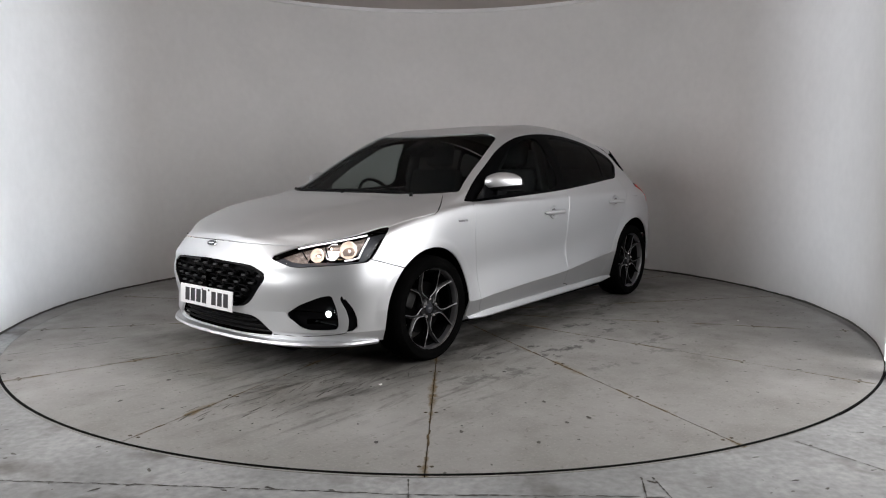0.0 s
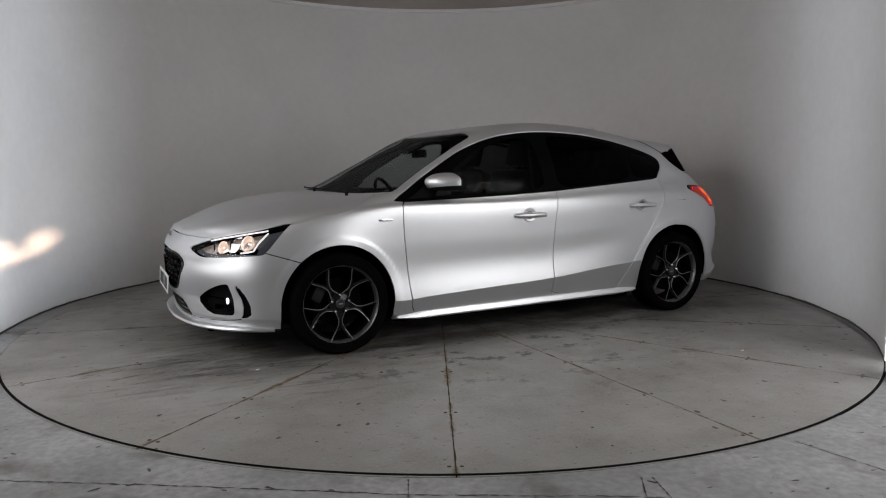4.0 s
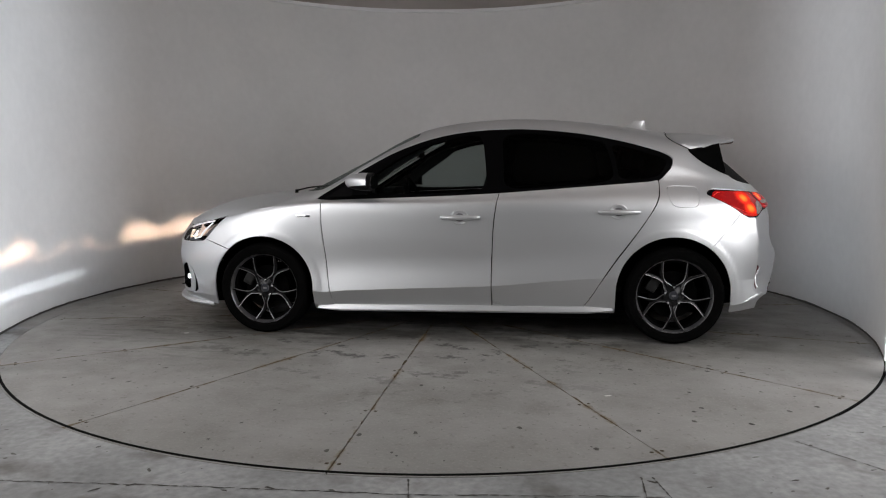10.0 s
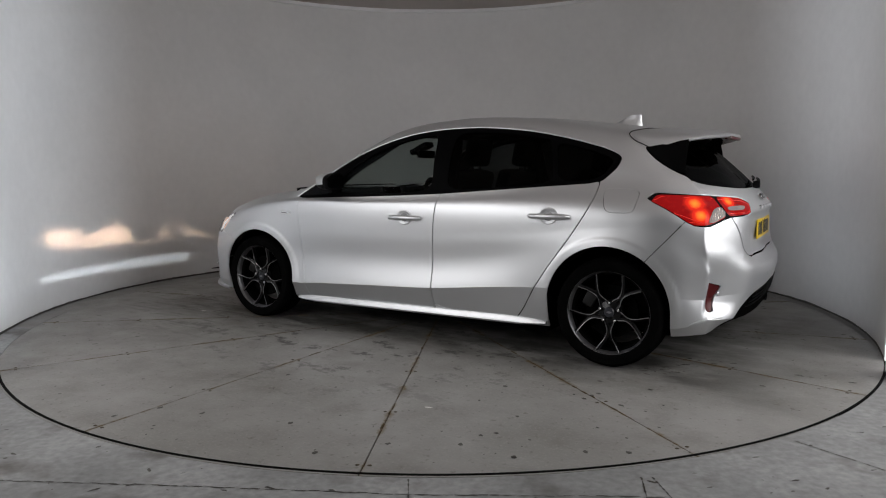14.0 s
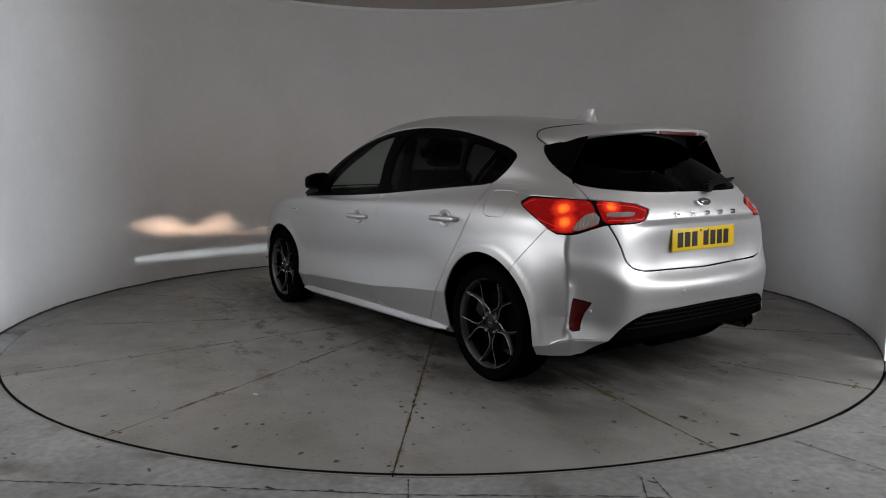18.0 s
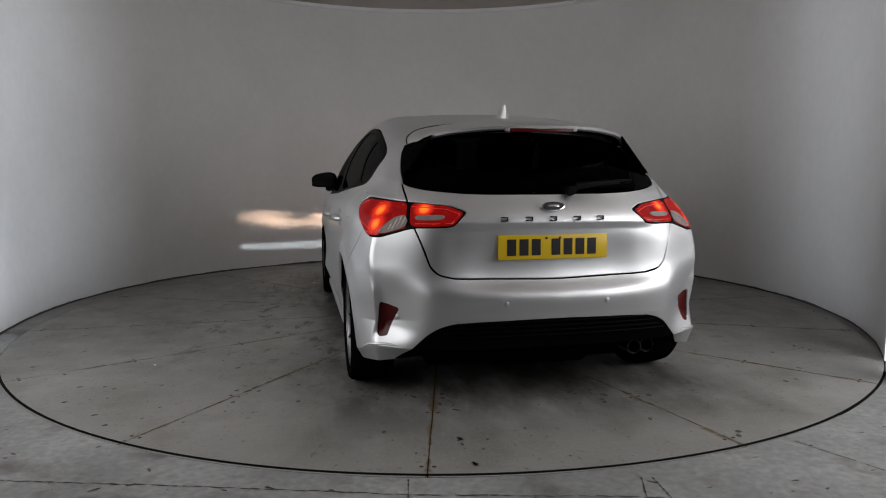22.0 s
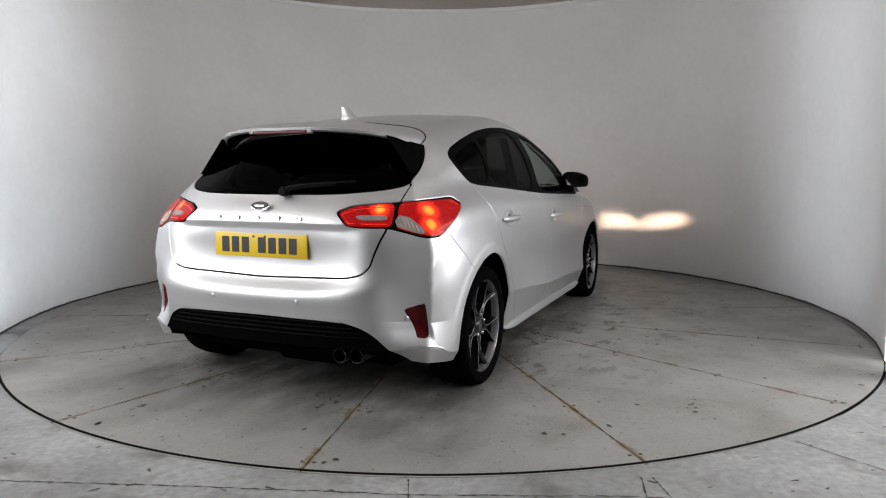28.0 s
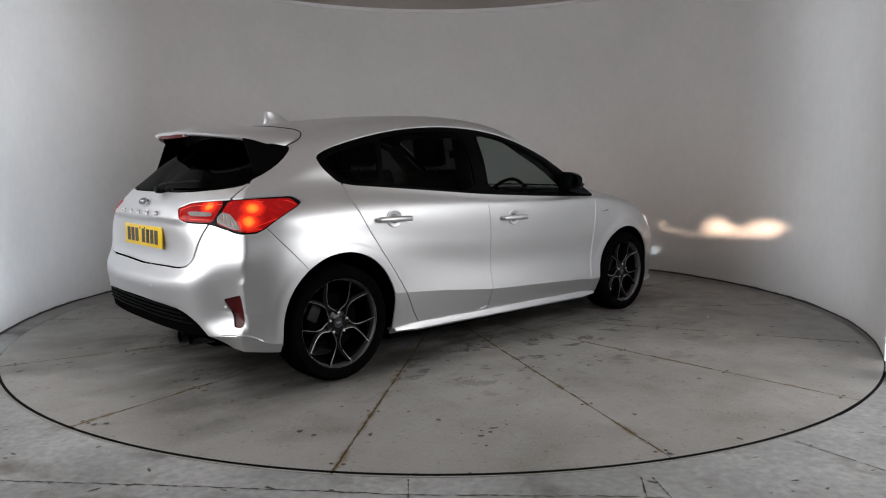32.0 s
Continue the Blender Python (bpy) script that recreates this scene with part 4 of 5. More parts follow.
front_bumper, half = split(half, np.maximum(1.50 - v[:, 0], np.maximum(v[:, 2] - (.595 + .32 * (v[:, 0] - 1.66)) - 0.4 * np.maximum(v[:, 0] - 1.9, 0), 0.3 * (v[:, 2] - 0.9))))
v = half[0]
rear_bumper, half = split(half, np.maximum(v[:, 0] + 1.45, v[:, 2] - np.minimum(.93, .63 + 1.16 * (-1.564 - v[:, 0]))))
v = half[0]
wing, half = cut(half, np.maximum(0.92 - v[:, 0], v[:, 2] - 0.955))
quarter = half
FLAP = rounded([(-1.30, 1.0), (-1.46, .995), (-1.485, .975), (-1.475, .885), (-1.455, .868), (-1.34, .868), (-1.31, .89), (-1.288, .975)], 1)
flap, quarter_left = take(quarter, "side", FLAP, lambda v: 0.5 - v[:, 1], 0.0018)

sheet_part("body_shell", quarter_left, PAINT, car)
sheet_part("body_shell", quarter, PAINT, car, mirror=True)
sheet_part("fuel_flap", flap, PAINT, car)
sheet_part("bonnet", bonnet, PAINT, car, both=True)
hatch = sheet_part("tailgate", tailgate, PAINT, car, both=True)
sheet_part("front_bumper", front_bumper, PAINT, car, both=True)
sheet_part("rear_bumper", rear_bumper, PAINT, car, both=True)
sheet_part("windscreen", screen, GLASS_CLEAR, car, both=True, depth=0, shift=-0.003)
sheet_part("rear_window", backlight, GLASS_REAR, car, both=True, depth=0, shift=-0.003, label="dark tinted rear window")
sheet_part("lower_trim", diffuser, LINER, car, both=True, depth=0.03, label="black ribbed plastic diffuser")
doors = {}
for mirror in (False, True):
    sheet_part("front_wing", wing, PAINT, car, mirror=mirror)
    sheet_part("sill", sill, PAINT, car, mirror=mirror)
    doors["front", mirror] = sheet_part("front_door", front_door, PAINT, car, mirror=mirror)
    doors["rear", mirror] = sheet_part("rear_door", rear_door, PAINT, car, mirror=mirror)
    sheet_part("window_surround", dlo, SURROUND, car, mirror=mirror, depth=0.02, shift=-0.002, label="satin black window surround")
    for pane, mat, label in zip(panes, (GLASS_CLEAR, GLASS_DARK, GLASS_DARK), ("clear front side window", "dark privacy glass", "dark privacy glass")):
        sheet_part("window_pane", pane, mat, car, mirror=mirror, depth=0, shift=-0.006, label=label)
    sheet_part("reflector", reflector, RED_DIM, car, mirror=mirror, shift=-0.006, label="dark red bumper reflector")


def on_skin(sheet, view, at):
    """The place on a sheet that shows at a point of one view, and its normal there."""
    v, nn, f = sheet
    q = VIEWS[view](v)
    a, b, c = q[f[:, 0]], q[f[:, 1]], q[f[:, 2]]
    e, g, w = b - a, c - a, np.array(at) - a
    det = e[:, 0] * g[:, 1] - e[:, 1] * g[:, 0]
    det = np.where(np.abs(det) < 1e-12, 1e-12, det)
    s = (w[:, 0] * g[:, 1] - w[:, 1] * g[:, 0]) / det
    t = (e[:, 0] * w[:, 1] - e[:, 1] * w[:, 0]) / det
    ok = np.nonzero((s >= -1e-6) & (t >= -1e-6) & (s + t <= 1 + 1e-6) & (np.abs(det) > 1e-9))[0]
    if len(ok):
        mids = v[f[ok]].mean(axis=1)
        i = ok[int(np.argmax(np.abs(mids[:, 0]) + mids[:, 1] + mids[:, 2]))]
        k = np.array([1 - s[i] - t[i], s[i], t[i]])
        return Vector((v[f[i]] * k[:, None]).sum(axis=0)), Vector((nn[f[i]] * k[:, None]).sum(axis=0)).normalized()
    i = int(((q - np.array(at)) ** 2).sum(axis=1).argmin())
    return Vector(v[i]), Vector(nn[i]).normalized()


SKIN = skin()
FRONT = pick(SKIN, SKIN[0][SKIN[2]][:, :, 0].min(axis=1) > 1.6)
REAR = pick(SKIN, SKIN[0][SKIN[2]][:, :, 0].max(axis=1) < -1.5)

def sunk(sheet, depth):
    """A sheet moved inwards."""
    v, nn, f = sheet
    return v - nn / np.maximum(np.linalg.norm(nn, axis=1, keepdims=True), 1e-9) * depth, nn, f


# dark lining close behind the painted panels
lining = [(s[0] - s[1] / np.maximum(np.linalg.norm(s[1], axis=1, keepdims=True), 1e-9) * 0.013, s[1], s[2])
          for s in (front_door, rear_door, quarter, wing, front_bumper, rear_bumper, bonnet, tailgate, sill)]
lining = [pick(s, ~((s[0][s[2]].mean(axis=1)[:, 0] > 1.98) & (s[0][s[2]].mean(axis=1)[:, 2] > .70) & (s[0][s[2]].mean(axis=1)[:, 1] < .42))) for s in lining]
count = np.cumsum([0] + [len(s[0]) for s in lining])
lining = (np.concatenate([s[0] for s in lining]), np.concatenate([s[1] for s in lining]), np.concatenate([s[2] + c for s, c in zip(lining, count)]))
sheet_part("inner_lining", lining, LINER, car, both=True, depth=0, label="dark inner panels")

# underbody, arch liners
car_part("underbody", join(box(-1.66, 2.06, -.52, .52, .135, .27, .02), box(-.96, .97, -.80, .80, .135, .25, .02), box(-1.84, -1.70, -.50, .50, .20, .29, .03)), LINER)
for hx, hz in HUBS:
    for side in (1, -1):
        liner = lathe([(.15, side * .46), (.366, side * .47), (.370, side * .70), (.354, side * .842)], "y", 36, (hx, 0, hz + .004), (-8, 188))
        car_part("arch_liner", liner, LINER)

# side skirts and front splitter
def skirt():
    bm = bmesh.new()
    rings = []
    for k in range(25):
        x = .972 - 1.945 * k / 24
        lift = .028 * k / 24
        prof = [(.80, .19), (.858, .206), (.868, .203), (.878, .182), (.880, .170), (.872, .160), (.80, .152)]
        fade = min(1.0, min(k, 24 - k) / 2.5 + .35)
        rings.append([bm.verts.new((x, .80 + (y - .80) * (.86 + .14 * fade), .185 + (z - .185) * fade - .002 + lift)) for y, z in prof])
    for a, b in zip(rings, rings[1:]):
        for i in range(len(a) - 1):
            bm.faces.new((a[i], a[i + 1], b[i + 1], b[i]))
    bm.faces.new(rings[0])
    bm.faces.new(rings[-1][::-1])
    bmesh.ops.recalc_face_normals(bm, faces=bm.faces[:])
    return bm


two_sides("side_skirt", skirt(), PAINT)


def along_nose(line, lift, out, lo=0, hi=5, fine=6):
    """Points along a feature line round the nose, lifted and pushed out."""
    p = through_points(np.array(line[lo:hi], float), fine)
    c = []
    for q in p:
        d = Vector((q[0] - 1.2, q[1] * 0.9, 0)).normalized()
        c.append(Vector(q) + d * out * (1.0 - .95 * (len(c) / len(p)) ** 3) + Vector((0, 0, lift)))
    return c


def splitter():
    bm = bmesh.new()
    a = along_nose(UNDER, .014, -.01)
    b = along_nose(UNDER, .008, .046)
    c = along_nose(UNDER, -.004, .052)
    d = along_nose(UNDER, -.016, .032)
    rows = []
    for line in (a, b, c, d):
        line = [p for p in line if p.x > 1.70]
        left = [Vector((p.x, -p.y, p.z)) for p in line[:0:-1]]
        rows.append([bm.verts.new(p) for p in left + line])
    for r, s in zip(rows, rows[1:]):
        for i in range(len(r) - 1):
            bm.faces.new((r[i], r[i + 1], s[i + 1], s[i]))
    bmesh.ops.recalc_face_normals(bm, faces=bm.faces[:])
    return bm


car_part("front_splitter", splitter(), PAINT, label="silver lip below the front bumper")

# grille: black honeycomb of small blocks behind the opening
sheet_part("grille_back", grille, BLACK_PLASTIC, car, both=True, depth=0, shift=-.045, label="dark grille backing")
sheet_part("intake_back", intake, BLACK_PLASTIC, car, both=True, depth=0, shift=-.05, label="dark intake backing")


def band(line, width, push, centre, mirror=True):
    """A flat strip along skin points, its inner edge drawn towards a centre."""
    bm = bmesh.new()
    for sgn in ((1, -1) if mirror else (1,)):
        outer, inner, back = [], [], []
        for p, n in line:
            d = (Vector(centre) - p)
            d = (d - n * d.dot(n)).normalized()
            for lst, q in ((outer, p + n * push), (inner, p + d * width + n * push), (back, p + d * width - n * .04)):
                lst.append(bm.verts.new((q.x, q.y * sgn, q.z)))
        for r, s in ((outer, inner), (inner, back)):
            for i in range(len(r) - 1):
                bm.faces.new((r[i], r[i + 1], s[i + 1], s[i]))
    bmesh.ops.recalc_face_normals(bm, faces=bm.faces[:])
    return bm


line = [on_skin(FRONT, "end", q) for q in rounded([q for q in GRILLE if q[0] >= 0], 1) if q[0] > -.001]
line = [(p, n) for p, n in line if p.y < .6 and p.x > 1.9]
car_part("grille_frame", band(line, .022, .003, (2.2, 0, .49)), BLACK_GLOSS, label="gloss black grille frame")
for row in range(6):
    z = .398 + row * .040
    for col in range(-5, 6):
        y = (col + .5 * (row % 2)) * .098
        if inside(np.array([[abs(y), z]]), GRILLE)[0] > -.018:
            continue
        p, n = on_skin(FRONT, "end", (abs(y), z))
        x = p.x - .016
        out = [(-.048, 0), (-.030, .018), (.030, .018), (.048, 0), (.030, -.018), (-.030, -.018)]
        ring = []
        bm = bmesh.new()
        for f, d in ((1.0, 0.0), (.80, .006), (.62, -.022)):
            ring.append([bm.verts.new((x + d + b * .3, y + a * f, z + b * f)) for a, b in out])
        for r, q in zip(ring, ring[1:]):
            for i in range(6):
                bm.faces.new((r[i], r[(i + 1) % 6], q[(i + 1) % 6], q[i]))
        bmesh.ops.recalc_face_normals(bm, faces=bm.faces[:])
        cell = car_part("grille_cell", bm, BLACK_PLASTIC, smooth=False)
        part("cell_tooth", box(x - .010, x + .004, y - .020, y + .020, z - .016, z - .006, .002), GRILLE_TOOTH, cell, smooth=False)
for z in (.245, .272, .300, .322):
    pts = []
    for k in range(-9, 10):
        y = k * .05 * (1 if z > .24 else .9)
        if inside(np.array([[abs(y), z]]), INTAKE)[0] > .0:
            continue
        p, n = on_skin(FRONT, "end", (abs(y), z))
        pts.append((p.x - .018, y, z))
    if len(pts) > 2:
        car_part("intake_bar", tube(pts, .006, 6), BLACK_PLASTIC)

# fog lamp pockets
for side in (1, -1):
    pocket = sheet_part("fog_pocket", take(sunk(fog, .04), "end", [(.60, .292), (.79, .292), (.79, .320), (.60, .320)], None, 0.0)[1], BLACK_GLOSS, car, mirror=side < 0, depth=0, label="black fog lamp pocket")
    rim = [on_skin(FRONT, "end", q) for q in rounded(FOG, 1)]
    rim.append(rim[0])
    bm = bmesh.new()
    a, b = [], []
    for p, n in rim:
        a.append(bm.verts.new((p.x, p.y, p.z)))
        q = p - n * .04
        b.append(bm.verts.new((q.x, q.y, q.z)))
    for i in range(len(a) - 1):
        bm.faces.new((a[i], a[i + 1], b[i + 1], b[i]))
    if side < 0:
        moved(bm, Matrix.Diagonal((1, -1, 1, 1)))
    part("pocket_wall", bm, BLACK_GLOSS, pocket)
    lamp = lathe([(0, .012), (.024, .010), (.030, .0), (.030, -.03), (0, -.03)], "x", 24, (1.974, side * .712, .352))
    car_part("fog_lamp", lamp, LENS_CLEAR, label="round fog lamp lens")
    car_part("fog_glow", lathe([(0, .006), (.017, .004), (.017, -.006), (0, -.008)], "x", 20, (1.974, side * .712, .352)), LED_FOG if side > 0 else LAMP_GREY, label="bright white fog lamp" if side > 0 else "unlit fog lamp")
    sheet_part("bumper_vent", sunk(vent, .018), BLACK_GLOSS, car, mirror=side < 0, depth=0, label="narrow black vent beside the fog lamp pocket")
    # thin black line below the pocket, drawn as the shade of a crease
    slit = [on_skin(FRONT, "end", q) for q in ((.455, .236), (.55, .234), (.632, .235), (.70, .238), (.757, .244), (.782, .251))]
    line = tube([p - n * .0005 for p, n in slit], .0024, 6)
    if side < 0:
        moved(line, Matrix.Diagonal((1, -1, 1, 1)))
    car_part("bumper_groove", line, BLACK_GLOSS, label="thin dark line drawn as shade of the crease below the fog lamp pocket")

# headlamps
for side in (1, -1):
    flip = side < 0
    lamp = sheet_part("headlamp", headlamp, LENS_CLEAR, car, mirror=flip, depth=0, shift=.001, label="lit headlamp with clear lens and black bezel")
    beam_hole = [(.595, .616), (.775, .616), (.775, .648), (.595, .648)]
    sheet_part("bezel", take(sunk(headlamp, .05), "end", beam_hole, None, 0.0)[1], LAMP_BEZEL, lamp, mirror=flip, depth=0)

    def add(name, bm, mat, label=""):
        if flip:
            moved(bm, Matrix.Diagonal((1, -1, 1, 1)))
        return part(name, bm, mat, lamp, label)

    for (u, z), r in (((-1.345, .672), .033), ((-1.110, .696), .043)):
        p, n = on_skin(headlamp, "nose", (u, z))
        cup = lathe([(.004, -.045), (r * .5, -.040), (r * .8, -.022), (r, 0.0), (r + .006, .002), (r + .006, -.01)], "x", 11)
        m = n.lerp(Vector((1, 0.2, 0.0)), .5).to_track_quat("X", "Z").to_matrix().to_4x4()
        m.translation = p - n * .022
        bulb = lathe([(0, -.010), (.005, -.012), (.006, -.020), (.005, -.036)], "x", 12)
        add("reflector_bowl", moved(cup, m), WARM_GLOW, "chrome bowl with its bulb's light as own warm glow")
        add("lamp_bulb", moved(bulb, m), LED_WHITE, "white glowing bulb")
    # wall between the bowls glows white itself, for bulb light it would reflect
    hot = take(sunk(headlamp, .030), "nose", rounded([(-1.285, .640), (-1.255, .706), (-1.195, .716), (-1.170, .690), (-1.185, .640), (-1.22, .626)], 1), None, 0.0)[0]
    sheet_part("reflector_wall", take(hot, "end", [(.655, .676), (.735, .676), (.735, .706), (.655, .706)], None, 0.0)[1], LED_WHITE, lamp, mirror=flip, depth=0, label="reflector wall between the bowls with bulb light as own white glow")
    for pts in ([(-1.489, .699), (-1.36, .715), (-1.239, .729), (-1.10, .746), (-.968, .762)], [(-.955, .749), (-.998, .692), (-1.028, .645), (-1.08, .637), (-1.136, .632)]):
        q = [on_skin(headlamp, "nose", a) for a in pts]
        add("light_guide", tube([p - n * .012 for p, n in q], .0045, 8), LED_WHITE, "white daytime light strip")
    for a, b in (((-1.46, .692), (-1.42, .655)), ((-1.285, .712), (-1.26, .656))):
        (p, n), (q, m2) = on_skin(headlamp, "nose", a), on_skin(headlamp, "nose", b)
        add("divider", tube([tuple(p - n * .022), tuple(q - m2 * .028)], .004, 6), BLACK_PLASTIC)
    trim_outline = [(-1.65, .651), (-1.49, .690), (-1.239, .716), (-1.0, .748), (-.97, .738), (-1.05, .646), (-1.14, .628), (-1.34, .616), (-1.50, .612)]
    piece = take(take(sunk(headlamp, .047), "nose", rounded(trim_outline, 1), None, 0.0)[0], "end", beam_hole, None, 0.0)[1]
    sheet_part("inner_trim", piece, GLOW_CHROME, lamp, mirror=flip, depth=0)
    # projector: a bulb at the back of a black box with an open slit
    ex, ey, ez = 1.800, .665, .642
    fx, y0, y1, z0, z1 = 1.895, -.034, .086, -.0118, -.0015
    bm = bmesh.new()
    back = [bm.verts.new((ex - .004, ey + a, ez + b)) for a, b in ((-.018, -.008), (.018, -.008), (.018, .008), (-.018, .008))]
    front = [bm.verts.new((fx, ey + a, ez + b)) for a, b in ((y0 + .014, z0), (y1 - .026, z0), (y1, z0 * .5), (y1 - .012, z1), (y0 - .006, z1), (y0 - .010, z0 * .5))]
    rim = [back[0], back[1], back[1], back[2], back[3], back[3]]
    for i in range(6):
        quad = [rim[i], rim[(i + 1) % 6], front[(i + 1) % 6], front[i]]
        bm.faces.new(quad if rim[i] is not rim[(i + 1) % 6] else quad[1:])
    bm.faces.new(back[::-1])
    bmesh.ops.recalc_face_normals(bm, faces=bm.faces[:])
    add("projector", bm, LINER)
    add("bulb", moved(lathe([(0, .001), (1, .0), (1, -.002), (0, -.002)], "x", 16), pose(ex, ey, ez) @ Matrix.Diagonal((1, .019, .0050, 1))), BULB, "glowing halogen bulb")
    # main beam bowl: a small bulb in a shallow open box that throws a wide faint patch
    p, n = on_skin(headlamp, "end", (.690, .690))
    bx, by, bz = p.x - .016, .690, .690
    bm = bmesh.new()
    back = [bm.verts.new((bx - .001, by + a, bz + b)) for a, b in ((-.003, -.003), (.003, -.003), (.003, .003), (-.003, .003))]
    front = [bm.verts.new((bx + .009, by + a, bz + b)) for a, b in ((-.015, -.0035), (.019, -.0035), (.019, .0075), (-.015, .0075))]
    for i in range(4):
        bm.faces.new((back[i], back[(i + 1) % 4], front[(i + 1) % 4], front[i]))
    bm.faces.new(back[::-1])
    bmesh.ops.recalc_face_normals(bm, faces=bm.faces[:])
    add("bulb_box", bm, LINER)
    add("bulb", lathe([(0, .0005), (.002, .0), (.002, -.0003), (0, -.0003)], "x", 12, (bx, by, bz)), SPILL_BULB, "glowing halogen bulb")
    ex, ey, ez = 1.885, .690, .314
    fx, y0, y1, z0, z1 = 1.990, -.062, .105, -.0093, -.0035
    bm = bmesh.new()
    back = [bm.verts.new((ex - .003, ey + a, ez + b)) for a, b in ((-.004, -.004), (.004, -.004), (.004, .004), (-.004, .004))]
    front = [bm.verts.new((fx, ey + a, ez + b)) for a, b in ((y0, z0), (y1, z0), (y1, z1), (y0, z1))]
    for i in range(4):
        bm.faces.new((back[i], back[(i + 1) % 4], front[(i + 1) % 4], front[i]))
    bm.faces.new(back[::-1])
    if flip:
        bm.free()
        continue
    car_part("fog_projector", bm, LINER)
    car_part("fog_bulb", lathe([(0, .001), (.002, .0), (.002, -.001), (0, -.001)], "x", 10, (ex, ey * side, ez)), FOG_BULB)

# tail lamps
for side in (1, -1):
    flip = side < 0
    lamp = sheet_part("tail_lamp", taillamp, BLACK_GLOSS, car, mirror=flip, depth=.02, label="lit red tail lamp with dark rim and grey inner lens")

    def add(name, outline, mat, lift, label="", inset=0.0):
        piece = take(taillamp, "tail", outline, None, inset)[0]
        return sheet_part(name, piece, mat, lamp, mirror=flip, depth=.005, shift=lift, label=label)

    add("red_lens", rounded([(-.715, .930), (-.785, .968), (-.98, .964), (-1.190, .957), (-1.252, .848), (-1.115, .818), (-1.02, .808), (-.90, .812)], 1, by=.1), RED_LIT, .0015, "glowing red lens", .0015)
    add("red_lens", rounded([(-1.212, .957), (-1.47, .943), (-1.572, .914), (-1.538, .857), (-1.276, .850)], 1, by=.1), RED_LIT, .0015, "glowing red lens", .0015)
    add("grey_lens", rounded([(-1.247, .876), (-1.212, .902), (-1.150, .890), (-1.105, .862), (-1.056, .822), (-1.115, .822), (-1.235, .850)], 1, by=.1), LAMP_GREY, .0055, "grey clear indicator lens")
    add("grey_lens", rounded([(-1.484, .903), (-1.280, .900), (-1.292, .880), (-1.472, .882)], 1), LAMP_GREY, .0055, "grey clear reversing lens")
    for pts in ([(-1.232, .938), (-1.36, .934), (-1.47, .927), (-1.550, .908), (-1.528, .869), (-1.42, .866), (-1.30, .865)],
                [(-.745, .937), (-.80, .955), (-.98, .951), (-1.175, .944)], [(-.93, .824), (-1.02, .821), (-.84, .868)]):
        q = [on_skin(taillamp, "tail", a) for a in pts]
        guide = tube([p + n * .001 for p, n in q], .0026, 6)
        if flip:
            moved(guide, Matrix.Diagonal((1, -1, 1, 1)))
        part("light_guide", guide, RED_GUIDE, lamp, "bright red light guide")
    for k in range(6):
        u = -1.225 + .026 * k
        top, low = .893 - .012 * max(k - 1, 0), .852 - .0055 * k
        (p, n), (q, m2) = on_skin(taillamp, "tail", (u, top)), on_skin(taillamp, "tail", (u + .014, low))
        slat = tube([p + n * .0058, q + m2 * .0058], .0022, 5)
        if flip:
            moved(slat, Matrix.Diagonal((1, -1, 1, 1)))
        part("lens_slat", slat, GLOW_CHROME, lamp, "bright slat in the clear lens")
    for z in (.915, .934):
        add("lens_rib", [(-1.24, z), (-1.50, z - .008), (-1.50, z - .0105), (-1.24, z - .0025)], RED_DIM, .0025)


# number plates: a plate, its characters as plain bars, screws
def number_plate(x, z, face, mat, tilt, label):
    m = pose(x, 0, z, 0, tilt, 0)
    plate = car_part("number_plate", moved(box(-.003, .003, -.26, .26, -.0555, .0555, .002), m), mat, label=label)
    ys = [-.205, -.148, -.090, -.032, .062, .120, .178]
    for y in ys:
        bar = box(.0 if face > 0 else -.0045, .0045 if face > 0 else 0, y - .0, y + .042, -.037, .037)
        part("character_bar", moved(bar, m), INK, plate, smooth=False)
    for y in (-.03, .035):
        part("screw_cap", moved(lathe([(0, face * .005), (.006, face * .005), (.006, 0)], "x", 10, (0, y, .040)), m), INK, plate)
    return plate


number_plate(2.250, .402, 1, PLATE_WHITE, -4.0, "white number plate with black bars")
number_plate(-2.010, .757, -1, PLATE_YELLOW, 1.0, "yellow number plate with black bars")


def badge(x, z, tilt, w, face):
    ob = car_part("badge", moved(lathe([(0, face * .004), (.9, face * .004), (1.0, face * .002), (1.0, -face * .006)], "x", 36), pose(x, 0, z, 0, tilt, 0) @ Matrix.Diagonal((1, w / 2, w / 5, 1))), CHROME, label="chrome rimmed oval badge")
    part("badge_field", moved(lathe([(0, face * .0055), (.90, face * .0055), (.90, 0)], "x", 36), pose(x, 0, z, 0, tilt, 0) @ Matrix.Diagonal((1, w / 2, w / 5, 1))), BADGE_DARK, ob)
    bar = box(.004 if face > 0 else -.0075, .0075 if face > 0 else -.004, -w * .24, w * .24, -.006, .004, .001)
    part("badge_mark", moved(bar, pose(x, 0, z, 0, tilt, 0)), CHROME, ob)


badge(2.197, .700, -35.0, .085, 1)
badge(-2.000, .940, 30.0, .110, -1)
for k in range(5):
    y = .236 - k * .114
    p, n = on_skin(tailgate, "end", (abs(y), .886))
    letter = join(box(-.004, .004, -.017, .017, -.010, -.005), box(-.004, .004, -.017, .017, .005, .010), box(-.004, .004, -.017, -.011, -.010, .010))
    car_part("letter_bar", moved(letter, pose(p.x - .005, y, .886, 0, 4, 0)), CHROME, label="small chrome letter mark", smooth=False)
